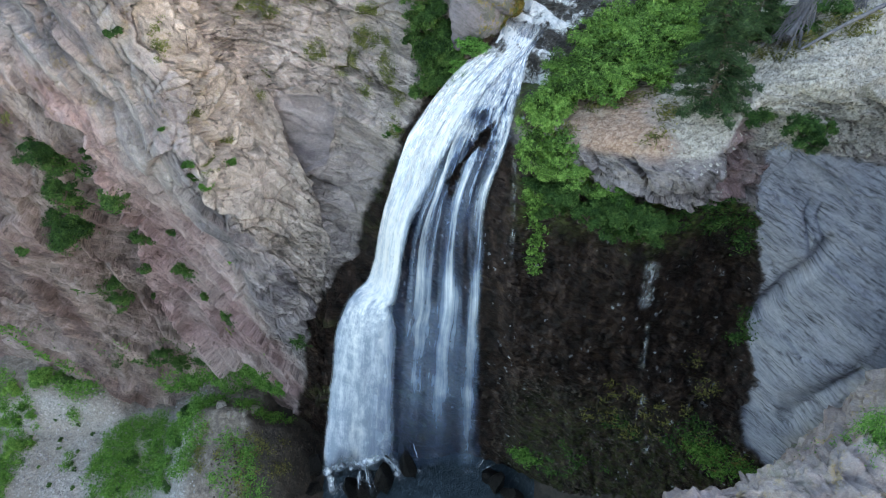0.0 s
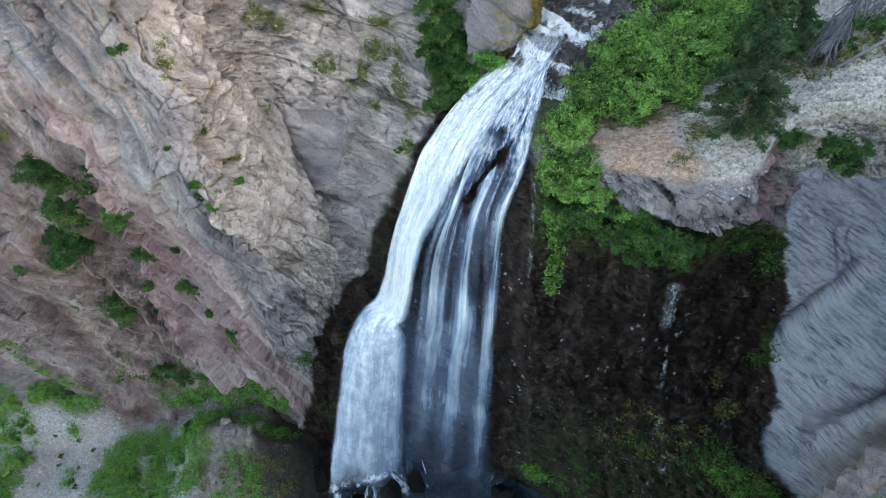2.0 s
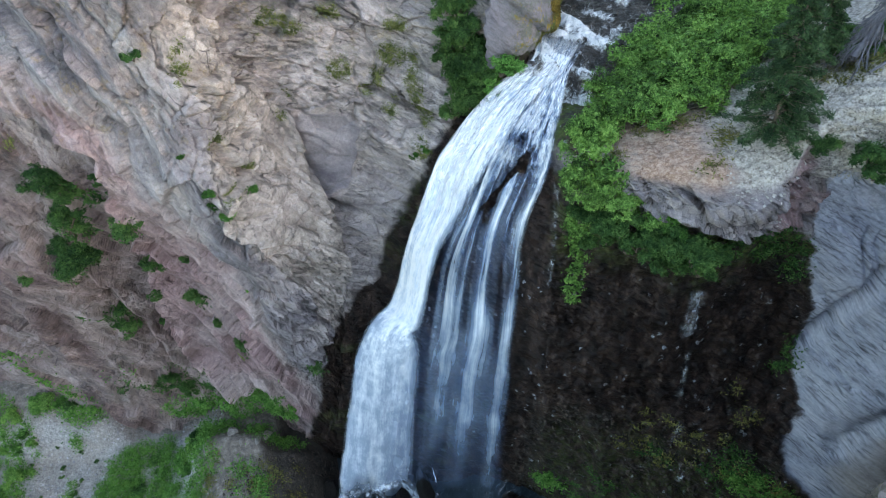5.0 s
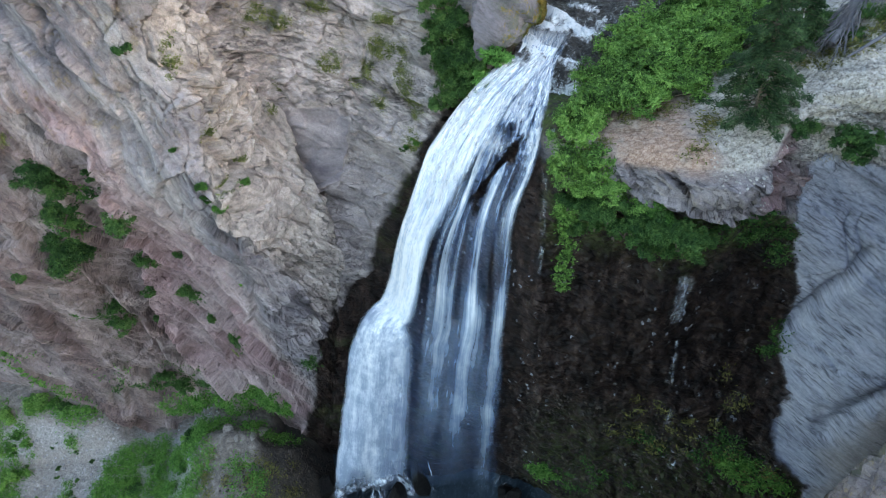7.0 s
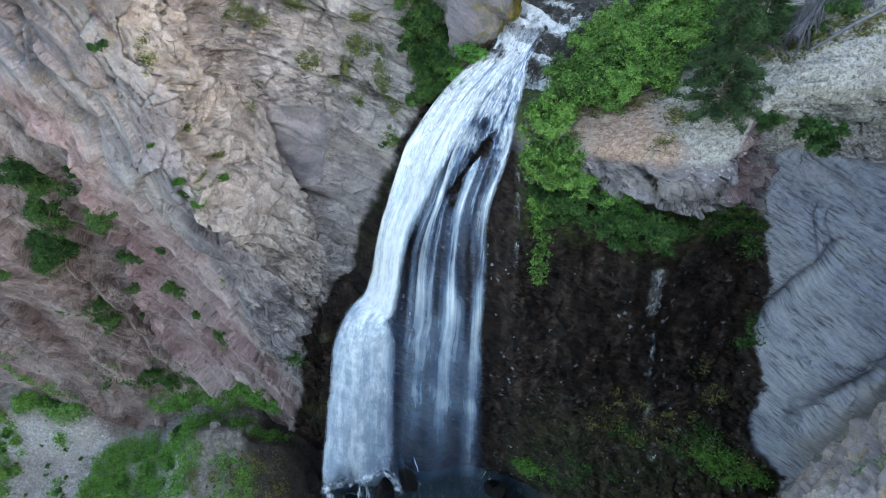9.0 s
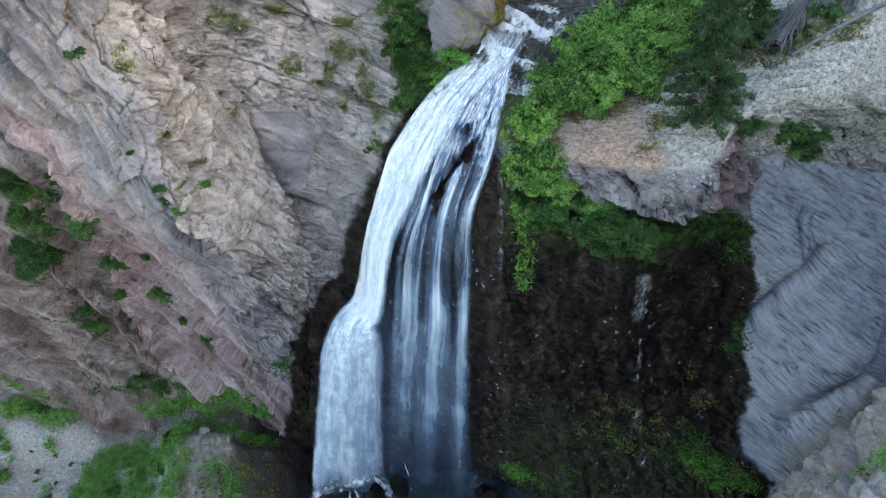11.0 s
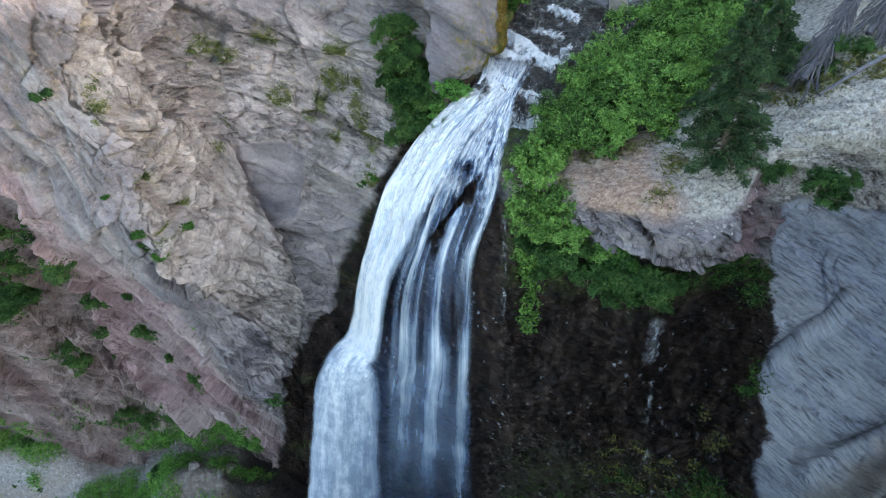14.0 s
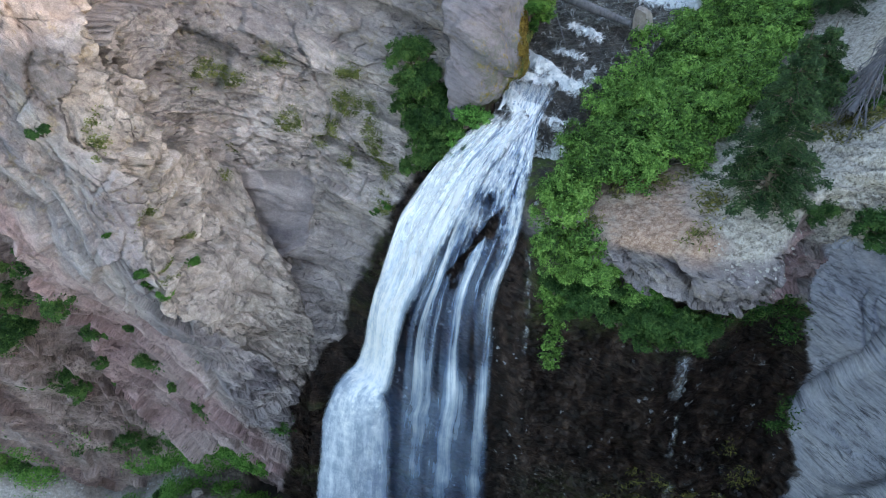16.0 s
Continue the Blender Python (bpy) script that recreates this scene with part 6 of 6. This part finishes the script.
# rocks in the pool and the stream
for x, y, z, sx, sy, sz in ((-8.05, 20.95, -8.9, 1.2, 0.9, 2.4), (-6.75, 21.0, -9.5, 1.0, 0.8, 2.2), (-5.55, 21.6, -8.6, 1.0, 0.7, 2.5), (-3.7, 22.75, -8.0, 0.95, 0.65, 2.7), (-5.4, 22.85, -6.6, 0.4, 0.4, 1.2), (2.9, 22.2, -9.4, 0.8, 0.7, 0.9), (3.6, 21.6, -9.0, 1.0, 0.8, 1.0), (-11.4, 21.0, -9.2, 1.2, 1.0, 1.3), (-10.9, 22.4, -8.2, 0.8, 0.8, 1.2), (4.6, 20.4, -9.2, 1.1, 0.9, 1.0)):
    boulder(WET_MESH[RB.randrange(4)], Vector((x, y, z)), (sx, sy, sz), "black wet boulder at the foot of the waterfall", "boulders in the pool")
for x, y, s in ((4.6, 30.6, 0.35), (5.4, 31.4, 0.4), (4.0, 31.6, 0.3), (6.2, 33.0, 0.45), (7.4, 34.4, 0.5), (5.6, 34.6, 0.4), (3.4, 30.4, 0.25), (8.6, 35.4, 0.5), (2.9, 32.2, 0.5), (4.4, 29.6, 0.3)):
    boulder(WET_MESH[RB.randrange(4)], Vector((x, y, 24.55)), (s, s, 0.6 * s), "dark wet stone in the stream", "stones in the stream")
for x, y, sx, sy, sz in ((-17.4, 24.4, 0.55, 0.45, 0.5), (-16.0, 22.8, 0.5, 0.6, 0.4), (-15.4, 24.6, 0.6, 0.45, 0.4), (-18.6, 22.6, 0.4, 0.4, 0.3), (-16.6, 23.6, 0.35, 0.3, 0.3), (-15.6, 23.8, 0.3, 0.4, 0.3), (-19.4, 21.6, 0.4, 0.3, 0.3)):
    p, n = drop(x, y, 3.0)
    boulder(STONE_MESH[RB.randrange(4)], p, (sx, sy, sz), "pale angular boulder on the gravel slope", "boulders below the cliff")

# low growth
ground_cover("herbs", "lush green herbs on the valley floor and the foot of the cliff", LEAF_BRIGHT, [
    ("flat", -24.6, 23.2, 2.7, 3.8, 9000), ("flat", -26.2, 20.2, 1.6, 2.0, 2500), ("flat", -36.2, 20.2, 1.9, 1.8, 4500), ("flat", -27.6, 22.6, 1.0, 1.4, 1800), ("flat", -27.2, 24.6, 1.1, 1.0, 1500), ("right", 5.6, -5.2, 0.9, 1.3, 1500), ("flat", -36.6, 24.0, 2.9, 4.4, 8000), ("flat", -33.0, 28.0, 1.4, 0.5, 2200), ("flat", -30.4, 27.5, 1.3, 0.5, 1800),
    ("left", -17.2, -2.7, 2.6, 1.0, 3500), ("left", -14.2, -3.2, 1.1, 0.8, 2200), ("left", -20.8, -4.0, 1.8, 1.3, 2500), ("flat", -21.2, 25.0, 1.8, 1.4, 2500),
    ("flat", -30.6, 22.4, 0.3, 0.7, 250), ("flat", -31.0, 26.0, 0.6, 0.35, 250), ("flat", -28.6, 21.2, 0.25, 0.3, 80), ("right", 16.2, 3.7, 2.1, 0.8, 2300), ("flat", -22.0, 21.6, 1.4, 1.4, 900), ("flat", -19.8, 25.4, 2.2, 0.9, 2200), ("flat", -15.0, 24.8, 1.8, 0.9, 1600), ("flat", -19.6, 22.6, 1.3, 2.6, 2200), ("flat", -16.2, 20.6, 1.6, 2.4, 1800), ("left", -15.6, -1.6, 1.4, 0.9, 1200), ("left", -22.0, -4.0, 2.0, 1.2, 1200), ("flat", -14.4, 18.2, 1.4, 1.6, 1100)], 0.10, 71, 0.5)
ground_cover("hanging_moss", "strip of hanging green moss beside the fall", LEAF, [("right", 4.0, 20.4, 0.4, 1.6, 1800), ("right", 4.3, 17.0, 0.3, 2.0, 1500)], 0.08, 72, 0.25, 0.14)
ground_cover("moss", "dark moss and small plants on the wet rock", LEAF_DARK, [
    ("right", 11.8, 20.9, 0.8, 0.5, 700), ("right", 10.6, 19.8, 0.6, 0.6, 500), ("right", 12.8, 19.4, 1.2, 1.0, 700), ("right", 14.3, 18.4, 0.4, 1.2, 500), ("right", 15.6, 12.6, 0.3, 2.0, 500),
    ("right", 8.5, -1.0, 2.4, 1.8, 450), ("right", 12.0, 3.2, 2.6, 1.3, 500), ("right", 7.0, -4.5, 1.8, 2.0, 700), ("right", 15.0, 4.6, 1.4, 1.2, 1400), ("left", -20.6, 1.6, 1.6, 1.6, 500), ("left", -23.0, 10.0, 1.5, 3.0, 300)], 0.09, 77, 0.2)
ground_cover("dry_growth", "yellowish dry moss and herbs on rock ledges", LEAF_DRY, [
    ("flat", -15.6, 20.8, 1.8, 2.0, 1300), ("flat", -13.6, 21.6, 1.2, 1.8, 500), ("flat", -18.4, 22.0, 1.2, 2.0, 700), ("right", 10.8, 3.5, 2.2, 0.8, 500), ("right", 9.6, 5.4, 3.6, 2.0, 700), ("right", 15.8, 3.9, 1.8, 0.8, 1500), ("right", 14.6, 8.0, 1.4, 2.2, 350), ("bench", 7.6, 24.4, 1.8, 0.3, 500), ("bench", 8.8, 22.6, 1.0, 0.6, 120), ("bench", 9.4, 22.6, 0.4, 0.4, 150), ("bench", 8.6, 21.5, 0.3, 0.25, 120), ("bench", 14.2, 23.9, 1.4, 0.5, 900), ("bench", 15.6, 23.9, 1.2, 0.5, 800), ("bench", 5.0, 22.9, 0.5, 0.5, 250)], 0.09, 73, 0.15)
ground_cover("ledge_moss", "low olive moss and grass in cracks of the cliff", LEAF_OLIVE, [
    ("bank", 33.2, 25.7, 1.2, 0.6, 5000), ("bank", 34.8, 25.3, 1.2, 0.4, 3500), ("bank", 31.4, 25.9, 0.5, 0.9, 1800), ("bank", 30.5, 25.4, 0.4, 0.7, 1200),
    ("left", -4.1, 25.3, 0.5, 0.4, 1500), ("left", -4.3, 23.9, 0.8, 0.35, 1800), ("left", -5.1, 23.0, 0.3, 0.6, 900), ("left", -7.0, 23.6, 0.5, 0.5, 1100), ("left", -9.2, 25.6, 0.6, 0.3, 1000), ("left", -7.4, 25.9, 0.5, 0.4, 1000), ("left", -3.3, 22.9, 0.4, 0.9, 1500), ("left", -4.6, 21.6, 0.3, 0.4, 500), ("left", -2.8, 21.5, 0.4, 0.5, 800), ("left", -2.9, 20.2, 0.3, 0.5, 700), ("left", -10.2, 26.0, 0.5, 0.4, 700), ("left", -5.8, 22.3, 0.3, 0.2, 300), ("left", -11.1, 21.7, 0.35, 0.15, 500), ("left", -11.6, 23.7, 0.25, 0.25, 350), ("left", -9.8, 22.4, 0.15, 0.4, 300), ("left", -12.15, 27.3, 0.15, 0.7, 700), ("left", -21.8, 22.6, 0.3, 0.25, 350), ("left", -15.8, 4.0, 0.4, 0.3, 300)], 0.05, 74, 0.10, 0.10)

ground_cover("ochre_moss", "thick ochre moss hanging on the stream bank", LEAF_OCHRE, [("bank", 31.6, 26.2, 0.9, 1.0, 4000), ("bank", 32.8, 26.4, 0.9, 0.7, 3500), ("bank", 30.6, 25.8, 0.4, 1.0, 1500)], 0.06, 78, 0.12, 0.10)
ground_cover("grass", "tuft of long green grass on the rock spur", LEAF_BRIGHT, [("bench", 10.6, 7.2, 0.8, 0.6, 13000)], 0.034, 75, 0.4)

ground_cover("creepers", "dark green growth spreading over ledges of the cliff", LEAF_DARK, [
    ("left", -20.4, 20.2, 0.6, 0.8, 900), ("left", -21.0, 17.4, 0.8, 1.3, 1300), ("left", -22.2, 14.6, 0.8, 1.3, 1200), ("left", -17.8, 18.7, 0.5, 0.9, 700), ("left", -22.6, 7.4, 0.6, 1.2, 900), ("left", -19.5, 19.4, 0.4, 0.4, 300), ("left", -18.2, 13.8, 0.3, 0.4, 250), ("left", -16.8, 10.4, 0.3, 0.5, 250), ("left", -21.6, -1.0, 2.2, 1.2, 1300), ("left", -18.6, -1.2, 1.4, 0.8, 700), ("left", -25.0, 0.5, 1.6, 1.0, 400), ("left", -14.8, 7.1, 0.35, 0.4, 200), ("left", -19.2, 15.6, 0.8, 0.8, 350), ("left", -10.4, 4.6, 0.25, 1.2, 350)], 0.10, 76, 0.35)

# small dark plants dotted over the gravel
for x, y, s in ((-30.6, 25.3, 0.24), (-31.8, 24.2, 0.26), (-31.6, 23.5, 0.22), (-30.2, 22.3, 0.25), (-29.8, 21.8, 0.2), (-30.0, 23.3, 0.22), (-29.4, 24.7, 0.2), (-32.4, 25.5, 0.2), (-32.6, 22.0, 0.22), (-29.3, 20.4, 0.22), (-31.2, 20.6, 0.26)):
    p, n = drop(x, y, 3.0)
    if p:
        plant("small", p, s, "small dark plant growing on the bare gravel", "herb clump", "plants on the gravel")

# taller bushes among the herbs of the valley floor
for k in range(46):
    x, y = RB.choice(((RB.uniform(-27, -21.5), RB.uniform(19.5, 26)), (RB.uniform(-39, -34), RB.uniform(20.5, 27.2)), (RB.uniform(-34, -31), RB.uniform(27.4, 28.3)), (RB.uniform(-22, -13.6), RB.uniform(25.0, 26.0))))
    p, n = drop(x, y, 3.0)
    if p and p.z < 1:
        plant(RB.choice(("bright", "bright", "small", "bush")), p, RB.uniform(0.35, 0.75), "leafy green bush on the valley floor below the cliff", "bush", "bushes on the valley floor")


def stones(name, label, material, places, lo, hi, flat, seed):
    """Loose stones too many to count: low angular blocks resting on the surface."""
    rng = np.random.default_rng(seed)
    box = np.array([(-1, -1, -1), (1, -1, -1), (1, 1, -1), (-1, 1, -1), (-1, -1, 1), (1, -1, 1), (1, 1, 1), (-1, 1, 1)], float)
    quads = np.array([(0, 3, 2, 1), (4, 5, 6, 7), (0, 1, 5, 4), (1, 2, 6, 5), (2, 3, 7, 6), (3, 0, 4, 7)])
    vs, fs = [], []
    for p, n in places:
        s = lo + (hi - lo) * rng.random() ** 2.5
        b = box * (0.5 + 0.3 * rng.random((8, 3))) * (s, s * rng.uniform(0.5, 1), s * flat * rng.uniform(0.6, 1.3))
        q = Vector((0, 0, 1)).rotation_difference(n + Vector(rng.normal(0, 0.25, 3)))
        m = np.array((q.to_matrix() @ Euler((0, 0, rng.uniform(0, 6.28))).to_matrix()))
        vs.append(b @ m.T + np.array(p) + np.array(n) * s * flat * 0.3)
        fs.append(quads + 8 * len(fs))
    ob = new(name, soup_mesh(name, np.concatenate(vs), np.concatenate(fs), material))
    return tagged(ob, label, "stones", kind="stuff")


def chip_material(name, a, b):
    m = Nodes(name)
    isl = m.t.nodes.new("ShaderNodeNewGeometry").outputs["Random Per Island"]
    n = m.noise(m.pos(), 9.0, 5, 0.7)
    return m.done(m.mix(m.math("MULTIPLY", n, 0.5), m.ramp(isl, (0.0, a), (1.0, b)), b), 0.9)


GREY_CHIPS = chip_material("grey_chips", (0.13, 0.125, 0.13), (0.46, 0.44, 0.43))
WARM_CHIPS = chip_material("warm_chips", (0.26, 0.232, 0.20), (0.45, 0.41, 0.36))
places = []
for k in range(2600):
    x, y = RB.uniform(-34, -19), RB.uniform(16.5, 27.5)
    p, n = drop(x, y, 3.0)
    if p and p.z < -3:
        places.append((p, n))
stones("gravel", "loose grey gravel stones on the valley floor", GREY_CHIPS, places, 0.025, 0.14, 0.55, 5)
places = []
for k in range(3000):
    x, z = RB.uniform(12.6, 19.5), RB.uniform(23.6, 28.0)
    p, n = on_wall("right", x, z)
    if p and p.y < 25.5:
        places.append((p, n))
for k in range(900):
    x, y = RB.uniform(9.0, 12.6), RB.uniform(19.4, 24.8)
    p, n = on_top("right", x, y)
    if p and p.z > 22 and n.z > 0.4 and RB.random() < (x - 6.5) / 4:
        places.append((p, n))
stones("scree", "platy pale stones strewn over the scree and the promontory", WARM_CHIPS, places, 0.02, 0.10, 0.25, 6)

BLACK_CHIPS = chip_material("black_chips", (0.008, 0.007, 0.006), (0.085, 0.064, 0.050))
places = []
for k in range(6000):
    x, y = RB.uniform(-20.5, -9.5), RB.uniform(14.5, 25.5)
    if RB.random() > (x + 18.0) / 4.0:
        continue
    p, n = drop(x, y, 0.0)
    if p and p.z < -3:
        places.append((p, n))
for k in range(3000):
    x, z = RB.uniform(3.0, 17.0), RB.uniform(-8.0, 6.0)
    p, n = on_wall("right", x, z)
    if p:
        places.append((p, n))
stones("rubble", "dark wet rubble below the wet wall and beside the pool", BLACK_CHIPS, places, 0.03, 0.15, 0.6, 7)
